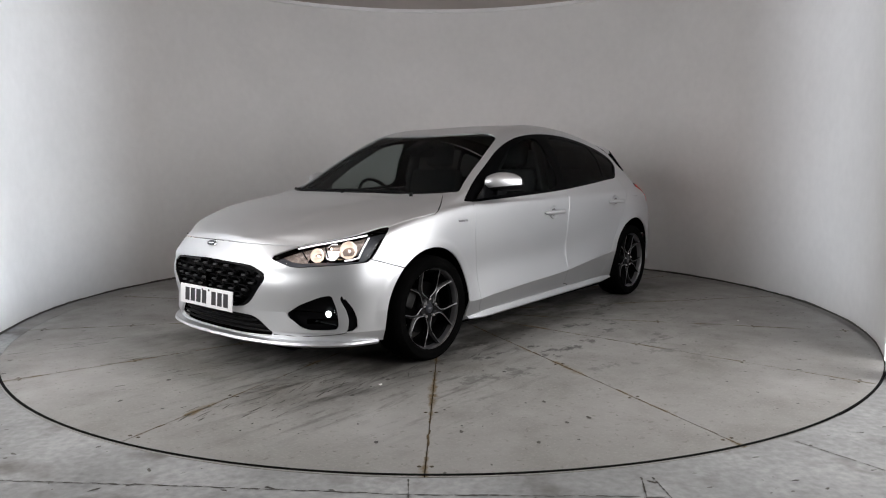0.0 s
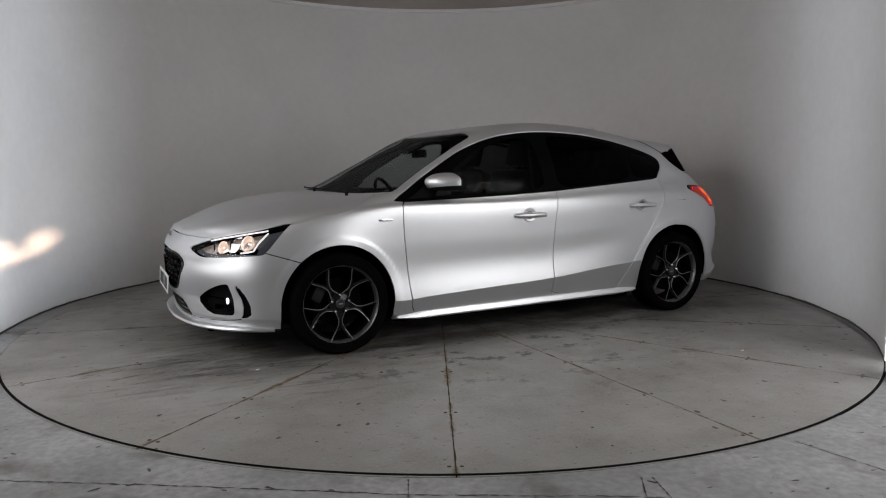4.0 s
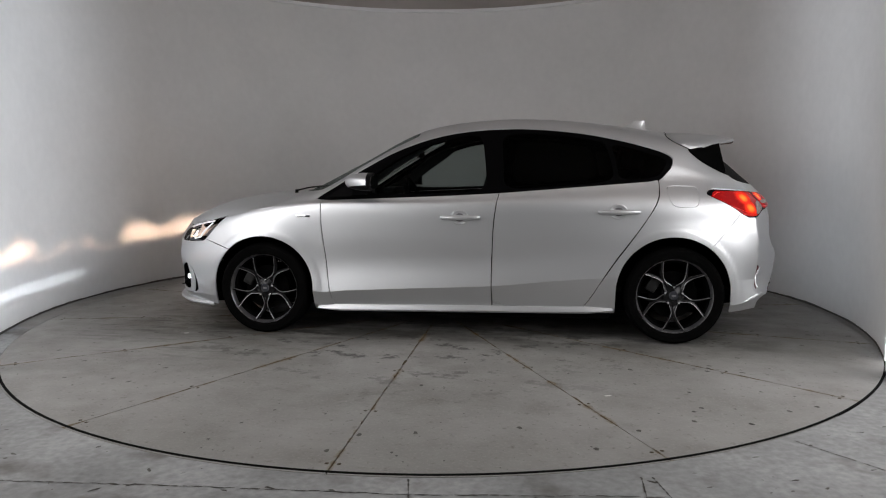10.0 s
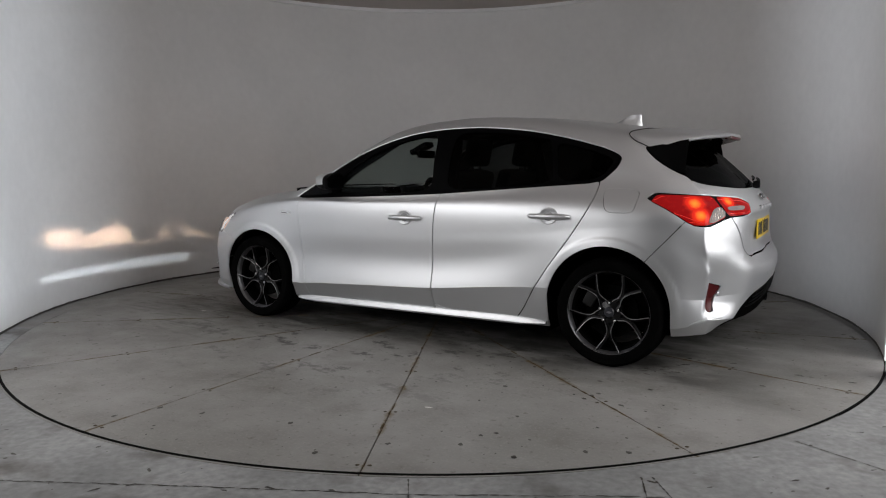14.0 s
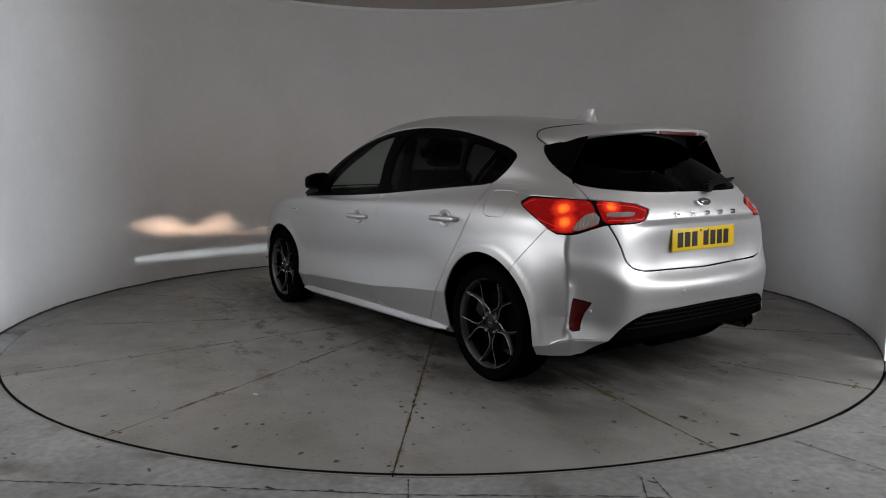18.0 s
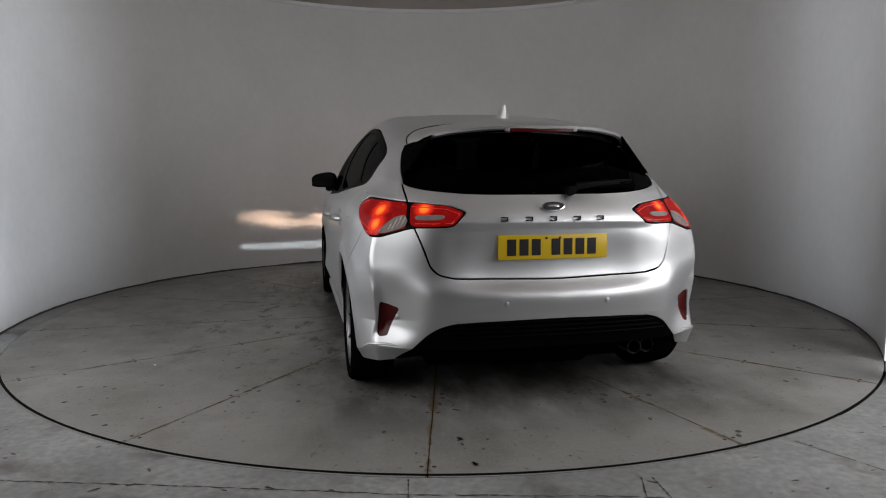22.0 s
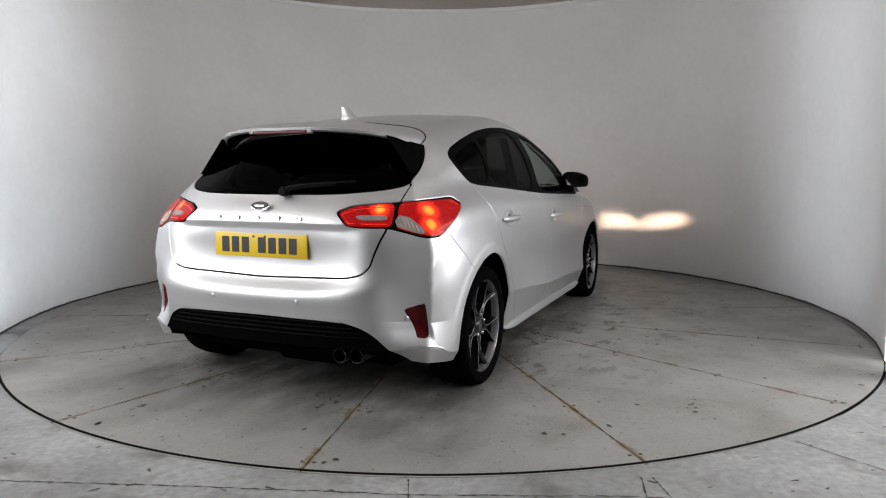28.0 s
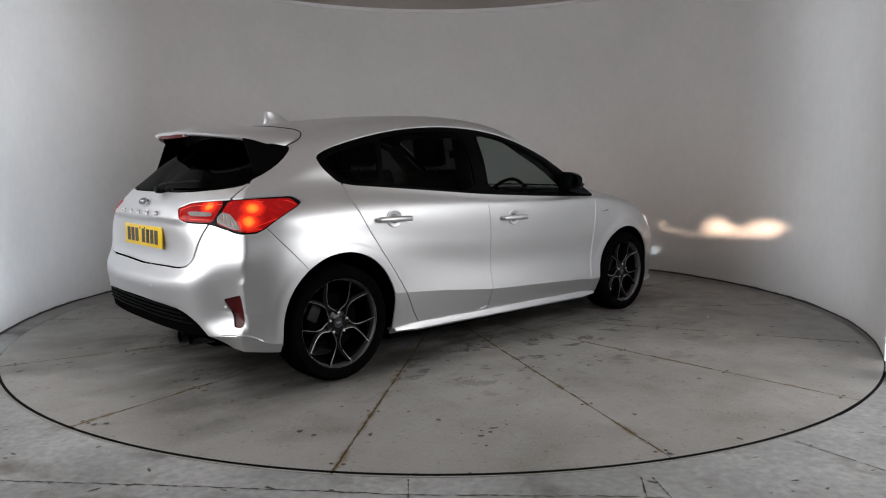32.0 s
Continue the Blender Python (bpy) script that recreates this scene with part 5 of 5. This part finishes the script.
for side in (1, -1):
    p, n = on_skin(SKIN, "side", (1.055, .797))
    car_part("wing_badge", box(p.x - .045, p.x + .045, side * p.y - .0025, side * p.y + .0025, .791, .804, .001), CHROME, label="small chrome wing badge")
    part("badge_mark", box(p.x - .010, p.x + .040, side * (p.y + .0005) - .004, side * (p.y + .0005) + .004, .793, .800), ALLOY_EDGE, bpy.data.objects["wing_badge" if side > 0 else "wing_badge.001"])


# wheels: five petals of two arms, each petal round one nut, with a bright edge along its inside
def wheel_mesh():
    tyre = lathe([(.226, -.09), (.252, -.106), (.287, -.108), (.300, -.095), (.307, -.06), (.3085, -.03), (.3085, .03), (.307, .06), (.300, .095), (.287, .108), (.258, .109), (.238, .100), (.232, .092)], "y", 80)
    for groove in (-.04, 0, .04):
        for v in tyre.verts:
            if abs(v.co.y - groove) < .004:
                v.co *= .995
    barrel = lathe([(.229, .070), (.2235, .058), (.212, .050), (.205, .02), (.203, -.08), (.226, -.09)], "y", 80)
    lip = lathe([(.2235, .058), (.2275, .078), (.2340, .0955), (.2362, .0972), (.2375, .0940), (.232, .088)], "y", 80)
    return tyre, barrel, lip


ARM = [(.048, .006), (.062, .012), (.076, .026), (.092, .043), (.110, .056), (.132, .065), (.158, .070), (.186, .0715), (.208, .072), (.227, .073)]


def wheel_arm(mid, s):
    """One arm of a petal, its bright inner edge, and the flat silver tip that meets the rim."""
    ring, edge = [], []
    for k, (r, side) in enumerate(ARM):
        u = k / (len(ARM) - 1)
        h = .066 + .024 * u - .010 * math.sin(math.pi * u)
        wide = .019 - .006 * u
        ring.append([])
        for off, drop in ((0, 0), (wide * .45, .003), (wide, .013), (wide, .038), (0, .036)):
            a = mid + s * math.asin(min((side + off) / r, .95))
            ring[-1].append((r * math.cos(a), h - drop, r * math.sin(a)))
        edge.append(ring[-1][0])
    bm = bmesh.new()
    rows = [[bm.verts.new(p) for p in q] for q in ring]
    for a, b in zip(rows, rows[1:]):
        for i in range(5):
            bm.faces.new((a[i], a[(i + 1) % 5], b[(i + 1) % 5], b[i]))
    bm.faces.new(rows[0])
    bm.faces.new(rows[-1][::-1])
    bmesh.ops.recalc_face_normals(bm, faces=bm.faces[:])
    line = tube([(x, y + .0006, z) for x, y, z in edge[1:]], [.0016, .0024, .0028, .0026, .0022, .0020, .0022, .0024, .0026], 6)
    return bm, line


for (hx, hz), track in zip(HUBS, (.800, .782)):
    for side in (1, -1):
        hub = new("wheel")
        hub.parent = car
        tyre, barrel, lip = wheel_mesh()
        part("tyre", tyre, RUBBER, hub, "black low-profile tyre")
        part("rim", barrel, LINER, hub, "black rim well")
        part("rim_lip", lip, ALLOY_EDGE, hub, "bright machined rim lip")
        part("brake_disc", lathe([(.05, .02), (.150, .022), (.150, .0), (.05, .0)], "y", 40), LINER, hub, "dark brake disc")
        part("brake_caliper", moved(box(-.05, .05, .0, .042, .105, .172, .012), pose(0, 0, 0, 0, 62, 0)), STEEL, hub, "dark brake caliper behind the spokes")
        part("hub_centre", lathe([(0, .070), (.028, .070), (.034, .066), (.064, .060), (.072, .050), (.072, .02), (0, .02)], "y", 40), ALLOY_DARK, hub)
        cap = part("centre_cap", lathe([(0, .076), (.024, .075), (.029, .070)], "y", 28), BADGE_DARK, hub)
        part("cap_mark", moved(lathe([(0, .0012), (.9, .001), (1.0, 0)], "y", 20), pose(0, .0755, 0) @ Matrix.Diagonal((.015, 1, .006, 1))), ALLOY_EDGE, cap)
        for k in range(5):
            mid = radians(90 + 72 * k)
            for s in (1, -1):
                bm, line = wheel_arm(mid, s)
                part("spoke_edge", line, ALLOY_EDGE, part("spoke", bm, ALLOY_DARK, hub))
            c, d = math.cos(mid), math.sin(mid)
            part("wheel_nut", lathe([(0, .080), (.006, .080), (.0095, .076), (.0105, .066), (.0105, .050)], "y", 12, (.055 * c, 0, .055 * d)), CHROME, hub)
        hub.matrix_basis = Matrix.Translation(OFF) @ pose(hx, side * track, hz, 0, 0, 0 if side > 0 else 180)

# door handles, mirrors
for side in (1, -1):
    for (x, z), kind in (((.003, .797), "front"), ((-.994, .838), "rear")):
        p, n = on_skin(SKIN, "side", (x, z))
        door = doors[kind, side < 0]
        cup = moved(lathe([(0, .0005), (.55, .001), (.80, .004), (.93, .0065), (1.0, .005), (1.05, -.003)], "y", 32), pose(x + .003, p.y - .001, z, 0, 0, 0) @ Matrix.Diagonal((.056, 1, .047, 1)))
        grip = tube([(x - .125, p.y + .006, z), (x - .11, p.y + .020, z), (x - .05, p.y + .030, z), (x + .04, p.y + .030, z), (x + .105, p.y + .022, z - .001), (x + .125, p.y + .004, z - .001)], [.009, .015, .0165, .0165, .015, .008], 10)
        slot = moved(lathe([(0, .0008), (1.0, .0008), (1.05, -.001)], "y", 24), pose(x + .003, p.y + .001, z, 0, 0, 0) @ Matrix.Diagonal((.030, 1, .026, 1)))
        for name, bm, mat in (("handle_cup", cup, PAINT), ("door_handle", grip, PAINT), ("handle_recess", slot, ALLOY_EDGE)):
            if side < 0:
                moved(bm, Matrix.Diagonal((1, -1, 1, 1)))
            part(name, bm, mat, door)

    def mirror_shell():
        """A blunt housing that tapers to its outer end, flat at the back."""
        rows = [(0, .700, .590, 1.048, .980), (.04, .740, .582, 1.064, .973), (.12, .765, .577, 1.076, .968), (.26, .770, .574, 1.084, .966), (.45, .752, .572, 1.083, .966),
                (.65, .715, .570, 1.076, .967), (.82, .672, .570, 1.066, .969), (.94, .630, .572, 1.055, .973), (1, .598, .576, 1.040, .982)]
        bm = bmesh.new()
        loops = []
        for f, xf, xr, zt, zb in rows:
            mid, tall = (zt + zb) / 2, (zt - zb) / 2
            loop = []
            for k in range(19):
                a = math.radians(-90 + 10 * k)
                c, q = math.cos(a), math.sin(a)
                loop.append(bm.verts.new((xr + (xf - xr) * max(c, 0) ** .62, .815 + .195 * f, mid + tall * math.copysign(abs(q) ** .85, q))))
            loops.append(loop)
        for p, q in zip(loops, loops[1:]):
            for i in range(19):
                bm.faces.new((p[i], p[(i + 1) % 19], q[(i + 1) % 19], q[i]))
        bm.faces.new(loops[0])
        bm.faces.new(loops[-1][::-1])
        bmesh.ops.recalc_face_normals(bm, faces=bm.faces[:])
        return bm

    shell, base = mirror_shell(), mirror_shell()
    trim = (0, .83, .984), (0, -.12, 1)
    bmesh.ops.bisect_plane(shell, geom=shell.verts[:] + shell.edges[:] + shell.faces[:], plane_co=trim[0], plane_no=trim[1], clear_inner=True)
    bmesh.ops.bisect_plane(base, geom=base.verts[:] + base.edges[:] + base.faces[:], plane_co=trim[0], plane_no=trim[1], clear_outer=True)
    rear = shell.copy()
    back = (.606, .9, 1.03), (1, .10, 0)
    bmesh.ops.bisect_plane(shell, geom=shell.verts[:] + shell.edges[:] + shell.faces[:], plane_co=back[0], plane_no=back[1], clear_inner=True)
    bmesh.ops.bisect_plane(rear, geom=rear.verts[:] + rear.edges[:] + rear.faces[:], plane_co=back[0], plane_no=back[1], clear_outer=True)
    base = join(base, rear)
    stalk = slab([(.72, .925), (.61, .932), (.60, .985), (.68, 1.0)], .10, lambda u, w, d: (u, .800 + d, w + d * .12))
    foot = slab([(.90, .922), (.66, .932), (.68, 1.05), (.72, 1.035)], .012, lambda u, w, d: (u, .868 - (w - .93) * .42 + d, w))
    pane = slab(rounded([(.842, .985), (.842, 1.058), (.860, 1.071), (.915, 1.072), (.965, 1.062), (.992, 1.045), (.994, 1.000), (.975, .984), (.91, .979)], 1), .004, lambda u, w, d: (.563 + .1 * (u - .91) - d, u, w))
    if side < 0:
        for bm in (shell, base, stalk, foot, pane):
            moved(bm, Matrix.Diagonal((1, -1, 1, 1)))
    mir = car_part("door_mirror", shell, PAINT, label="silver capped door mirror on a black stalk")
    part("mirror_base", base, BLACK_PLASTIC, mir, "black mirror housing")
    part("mirror_stalk", stalk, BLACK_GLOSS, mir)
    part("mirror_foot", foot, BLACK_GLOSS, mir)
    part("mirror_glass", pane, MIRROR, mir, "clear mirror glass")

# roof: spoiler, brake light, fin aerial; rear wiper; front wipers
def spoiler():
    """A lip that runs on from the roof and folds down over both pillars."""
    edge = [(-1.846, 0, 1.306), (-1.843, .12, 1.308), (-1.82, .25, 1.303), (-1.775, .35, 1.295), (-1.71, .44, 1.284), (-1.64, .50, 1.268), (-1.57, .545, 1.245), (-1.505, .572, 1.222)]
    joint = [(-1.39, 0), (-1.385, .13), (-1.375, .26), (-1.36, .37), (-1.35, .45), (-1.355, .515), (-1.39, .556), (-1.492, .572)]
    front = []
    for x, y in joint:
        p, n = on_skin(SKIN, "top", (x, y))
        front.append(tuple(p + n * .003))
    e, f = through_points(np.array(edge), 4), through_points(np.array(front), 4)
    upper, lower = bmesh.new(), bmesh.new()
    up_rows, low_rows = [], []
    m = len(e) - 1
    for k in range(-m, m + 1):
        i, sgn = abs(k), (1 if k >= 0 else -1)
        w = i / m
        E_, F_ = Vector(e[i]), Vector(f[i])
        up = .016 * (1 - w ** 2)
        keep = min(1.0, (1 - w) * 5)
        notch = .010 if abs(E_.y) < .16 else 0.0
        top = [F_, F_.lerp(E_, .33) + Vector((0, .004 * keep, up * .9)), F_.lerp(E_, .7) + Vector((0, .004 * keep, up)), E_ + Vector((.014 * keep, 0, .007 * keep)), E_,
               E_ + Vector((.004 * keep, -.002, -.012 * keep)), E_ + Vector((.016 * keep, -.006 * keep, -.019 * keep + notch))]
        low = [top[-1], E_ + Vector((.06 * keep, -.012 * keep, -.026 * keep)), F_.lerp(E_, .62) + Vector((0, -.015 * keep, -.030 * keep))]
        for bm, rows, pts in ((upper, up_rows, top), (lower, low_rows, low)):
            rows.append([bm.verts.new((q.x, max(q.y, 0) * sgn, q.z)) for q in pts])
    for bm, rows in ((upper, up_rows), (lower, low_rows)):
        for a, b in zip(rows, rows[1:]):
            for i in range(len(a) - 1):
                bm.faces.new((a[i], a[i + 1], b[i + 1], b[i]))
        bmesh.ops.remove_doubles(bm, verts=bm.verts[:], dist=1e-5)
        bmesh.ops.recalc_face_normals(bm, faces=bm.faces[:])
    return upper, lower


upper, lower = spoiler()
spoil = part("roof_spoiler", upper, PAINT, hatch)
part("spoiler_underside", lower, BLACK_GLOSS, spoil, "gloss black underside")
gap = through_points(np.array([(x, y, 0) for x, y in [(-1.378, 0), (-1.372, .13), (-1.360, .26), (-1.342, .37), (-1.330, .45), (-1.335, .52), (-1.375, .565), (-1.480, .580)]], float), 4)
gap = [on_skin(SKIN, "top", (q[0], q[1])) for q in gap]
gap = [p + n * .001 for p, n in gap]
gap = [Vector((p.x, -p.y, p.z)) for p in gap[:0:-1]] + gap
part("spoiler_joint", tube(gap, .0028, 6), LINER, spoil, "dark joint between roof and spoiler")
for side in (1, -1):
    # black deflectors from the spoiler's ends down beside the rear window
    fin = bmesh.new()
    rows = []
    for k in range(9):
        u = k / 8
        y, z = np.interp(u, (0, .3, .75, 1), (.590, .612, .630, .637)), np.interp(u, (0, .3, .75, 1), (1.224, 1.185, 1.12, 1.085))
        p, n = on_skin(SKIN, "end", (y, z))
        tip = Vector((-1.665, .492, 1.270)).lerp(Vector((-1.680, .634, 1.082)), u)
        rows.append([fin.verts.new((q.x, q.y * side, q.z)) for q in (p - n * .004, p + n * .004, tip + Vector((0, .004, 0)), tip - Vector((0, .004, 0)))])
    for a, b in zip(rows, rows[1:]):
        for i in range(4):
            fin.faces.new((a[i], a[(i + 1) % 4], b[(i + 1) % 4], b[i]))
    fin.faces.new(rows[0])
    fin.faces.new(rows[-1][::-1])
    bmesh.ops.recalc_face_normals(fin, faces=fin.faces[:])
    part("window_deflector", fin, LINER, hatch, "gloss black deflector beside the rear window")
part("brake_light", box(-1.838, -1.795, -.150, .150, 1.279, 1.296, .004), RED_DIM, hatch, "dark red high brake light")
for y in (-.166, .166):
    part("brake_light_end", moved(box(-.012, .012, -.012, .012, -.007, .008, .003), pose(-1.824, y, 1.288)), LAMP_GREY, spoil)
arm = tube([(-1.952, -.10, 1.008), (-1.955, -.14, 1.024), (-1.945, -.22, 1.034), (-1.918, -.36, 1.042)], [.016, .012, .009, .006], 8)
wip = part("rear_wiper", arm, BLACK_PLASTIC, hatch)
part("wiper_blade", tube([(-1.925, -.14, 1.035), (-1.91, -.28, 1.045), (-1.88, -.44, 1.052)], .007, 6), BLACK_PLASTIC, wip)
part("wiper_pivot", lathe([(0, -.02), (.02, -.018), (.024, .0), (.02, .02)], "x", 16, (-1.952, -.10, 1.006)), BLACK_PLASTIC, wip)
fin = bmesh.new()
rows = []
for z, x0, x1, w in ((1.372, -1.05, -1.268, .038), (1.396, -1.065, -1.264, .034), (1.408, -1.10, -1.260, .022), (1.432, -1.145, -1.258, .013), (1.454, -1.182, -1.256, .008)):
    ring = []
    for k in range(12):
        a = 2 * math.pi * k / 12
        ring.append(fin.verts.new(((x0 + x1) / 2 + (x0 - x1) / 2 * math.cos(a), w * math.sin(a) * (1 if math.cos(a) < 0 else .7), z)))
    rows.append(ring)
for a, b in zip(rows, rows[1:]):
    for k in range(12):
        fin.faces.new((a[k], a[(k + 1) % 12], b[(k + 1) % 12], b[k]))
fin.faces.new(rows[-1])
bmesh.ops.recalc_face_normals(fin, faces=fin.faces[:])
car_part("roof_aerial", fin, PAINT, label="silver shark-fin roof aerial")
sheet_part("cowl", take(take(SKIN, "top", [(1.30, -.2), (1.30, .0), (1.285, .35), (1.20, .66), (1.06, .80), (.98, .80), (1.0, .70), (1.13, .55), (1.19, .3), (1.21, 0), (1.21, -.2)], lambda v: .9 - v[:, 2], 0.0)[0],
     "top", [(2, -1), (2, 1), (.9, 1), (.9, -1)], None, 0.0)[0], BLACK_PLASTIC, car, both=True, depth=0, shift=-.006, label="black scuttle panel below the windscreen")
for pts in ([(1.19, .60, .962), (1.212, .30, .972), (1.224, .0, .974), (1.226, -.06, .974)], [(1.224, .02, .972), (1.20, -.35, .972), (1.13, -.60, .972)]):
    w = car_part("windscreen_wiper", tube(pts, .006, 6), BLACK_PLASTIC)
    x, y, z = pts[0]
    part("wiper_pivot", lathe([(0, .006), (.010, .004), (.012, -.02)], "z", 14, (x + .01, y, z)), BLACK_PLASTIC, w)

# raised silver edge along the foot of the rear bumper's corners
edge = through_points(np.array(SILL[13:16], float), 8)
edge = [on_skin(REAR, "end", (q[1] - .004, q[2] + .004))[0] for q in edge][2:-4]
two_sides("bumper_edge", tube([tuple(q) for q in edge], [.002] + [.006] * (len(edge) - 2) + [.002], 8), PAINT)

# tail details: parking sensors, diffuser ribs, exhaust
for side in (1, -1):
    for y, z in ((.238, .512), (.70, .44)):
        p, n = on_skin(rear_bumper, "end", (y, z))
        m = (-n).to_track_quat("X", "Z").to_matrix().to_4x4()
        m.translation = p
        bm = moved(lathe([(0, -.002), (.010, -.002), (.0125, .0), (.0125, .004)], "x", 16), m)
        if side < 0:
            moved(bm, Matrix.Diagonal((1, -1, 1, 1)))
        car_part("parking_sensor", bm, PAINT)
for k, z in enumerate((.424, .402, .380, .358)):
    pts = []
    for j in range(-10, 11):
        y = j * (.046 + .0035 * k)
        p, n = on_skin(diffuser, "end", (abs(y), z))
        pts.append((p.x - .001, y, z))
    car_part("diffuser_rib", tube(pts, .005, 6), SURROUND)
pipe = lathe([(.030, -.06), (.034, -.061), (.036, -.056), (.036, .10), (.031, .10), (.031, -.05), (.030, -.056)], "x", 28)
pipe2 = pipe.copy()
car_part("exhaust_pipe", moved(pipe, pose(-1.945, -.415, .268)), EXHAUST, label="round dark exhaust tip")
car_part("exhaust_pipe", moved(pipe2, pose(-1.925, -.490, .268)), EXHAUST, label="round dark exhaust tip")
car_part("silencer", moved(lathe([(0, -.18), (.10, -.18), (.12, -.15), (.12, .15), (0, .18)], "y", 24), pose(-1.72, -.1, .26)), LINER)

# cabin: tub, dashboard, wheel, seats, mirror
car_part("cabin_floor", box(-1.75, 1.0, -.72, .72, .30, .34), CABIN)
car_part("dashboard", moved(box(-.22, .22, -.72, .72, -.13, .13, .07, 3), pose(.93, 0, .80, 0, -8, 0)), CABIN, label="black dashboard")
car_part("binnacle", moved(box(-.06, .06, -.18, .18, -.03, .06, .03, 3), pose(.72, -.37, .90)), CABIN)
car_part("centre_screen", moved(box(-.012, .012, -.11, .11, -.075, .065, .008), pose(.74, 0, .90, 0, 12, 0)), BLACK_GLOSS)
car_part("rear_shelf", box(-1.72, -1.28, -.62, .62, .93, .95), CABIN)
ring = lathe([(.172, 0), (.178, -.012), (.19, -.014), (.198, 0), (.19, .014), (.178, .012), (.172, 0)], "x", 40)
sw = car_part("steering_wheel", moved(ring, pose(.52, -.37, .86, 0, 24, 0)), BLACK_PLASTIC, label="black steering wheel on the car's own right")
part("wheel_boss", moved(join(box(-.02, .02, -.06, .06, -.06, .05, .02, 3), box(-.01, .01, -.18, .18, -.02, .02, .006)), pose(.54, -.37, .86, 0, 24, 0)), BLACK_PLASTIC, sw)


def seat(x, y, width, name="seat"):
    base = car_part(name, moved(box(-.25, .25, -width / 2, width / 2, -.09, .09, .05, 3), pose(x, y, .46, 0, -6, 0)), SEAT_CLOTH, label="dark cloth car seat")
    part("backrest", moved(box(-.06, .06, -width / 2, width / 2, -.05, .62, .05, 3), pose(x - .26, y, .50, 0, -16, 0)), SEAT_CLOTH, base)
    heads = (0,) if width < .7 else (-.38, 0, .38)
    for dy in heads:
        part("headrest", moved(box(-.045, .045, -.125, .125, -.02, .17, .04, 3), pose(x - .455, y + dy, 1.145 - (.04 if width > .7 else 0), 0, -12, 0)), SEAT_CLOTH, base)
        for d in (-.05, .05):
            part("headrest_post", tube([(x - .455, y + dy + d, 1.07), (x - .46, y + dy + d, 1.15)], .006, 6), STEEL, base)


seat(.22, .37, .50)
seat(.22, -.37, .50)
seat(-.68, 0, 1.24, "rear_bench")
car_part("rear_view_mirror", box(.40, .425, -.115, .115, 1.19, 1.25, .012), BLACK_PLASTIC)
car_part("sensor_housing", moved(box(-.08, .08, -.06, .06, -.02, .02, .010), pose(.455, 0, 1.265, 0, 25, 0)), BLACK_PLASTIC)
head = take(SKIN, "top", [(.30, -.1), (.30, .54), (-1.45, .50), (-1.45, -.1)], lambda v: 1.1 - v[:, 2], 0.0)[0]
sheet_part("headlining", head, GREY_CLOTH, car, both=True, depth=0, shift=-.03, label="pale headlining")
two_sides("belt_pillar", moved(box(-.05, .05, -.02, .02, -.02, .42, .02), pose(-.21, .70, .90, 14, 0, 0)), CABIN)

# dark trim inside the front pillars
pillar = take(SKIN, "side", [(1.0, .905), (.74, 1.03), (.595, 1.14), (.45, 1.24), (.30, 1.31), (.20, 1.315), (.30, 1.235), (.47, 1.12), (.60, 1.01), (.70, .90)], lambda v: .4 - v[:, 1], 0.0)[0]
for mirror in (False, True):
    sheet_part("pillar_trim", sunk(pillar, .035), CABIN, car, mirror=mirror, depth=.01)


def motions():
    """The plate and the car on it turn together about the booth's middle."""
    rows = [(float(t), pose(0, 0, 0, 0, 0, heading(t))) for t in range(33)]
    walk(turntable, rows)
    walk(car, rows)


motions()
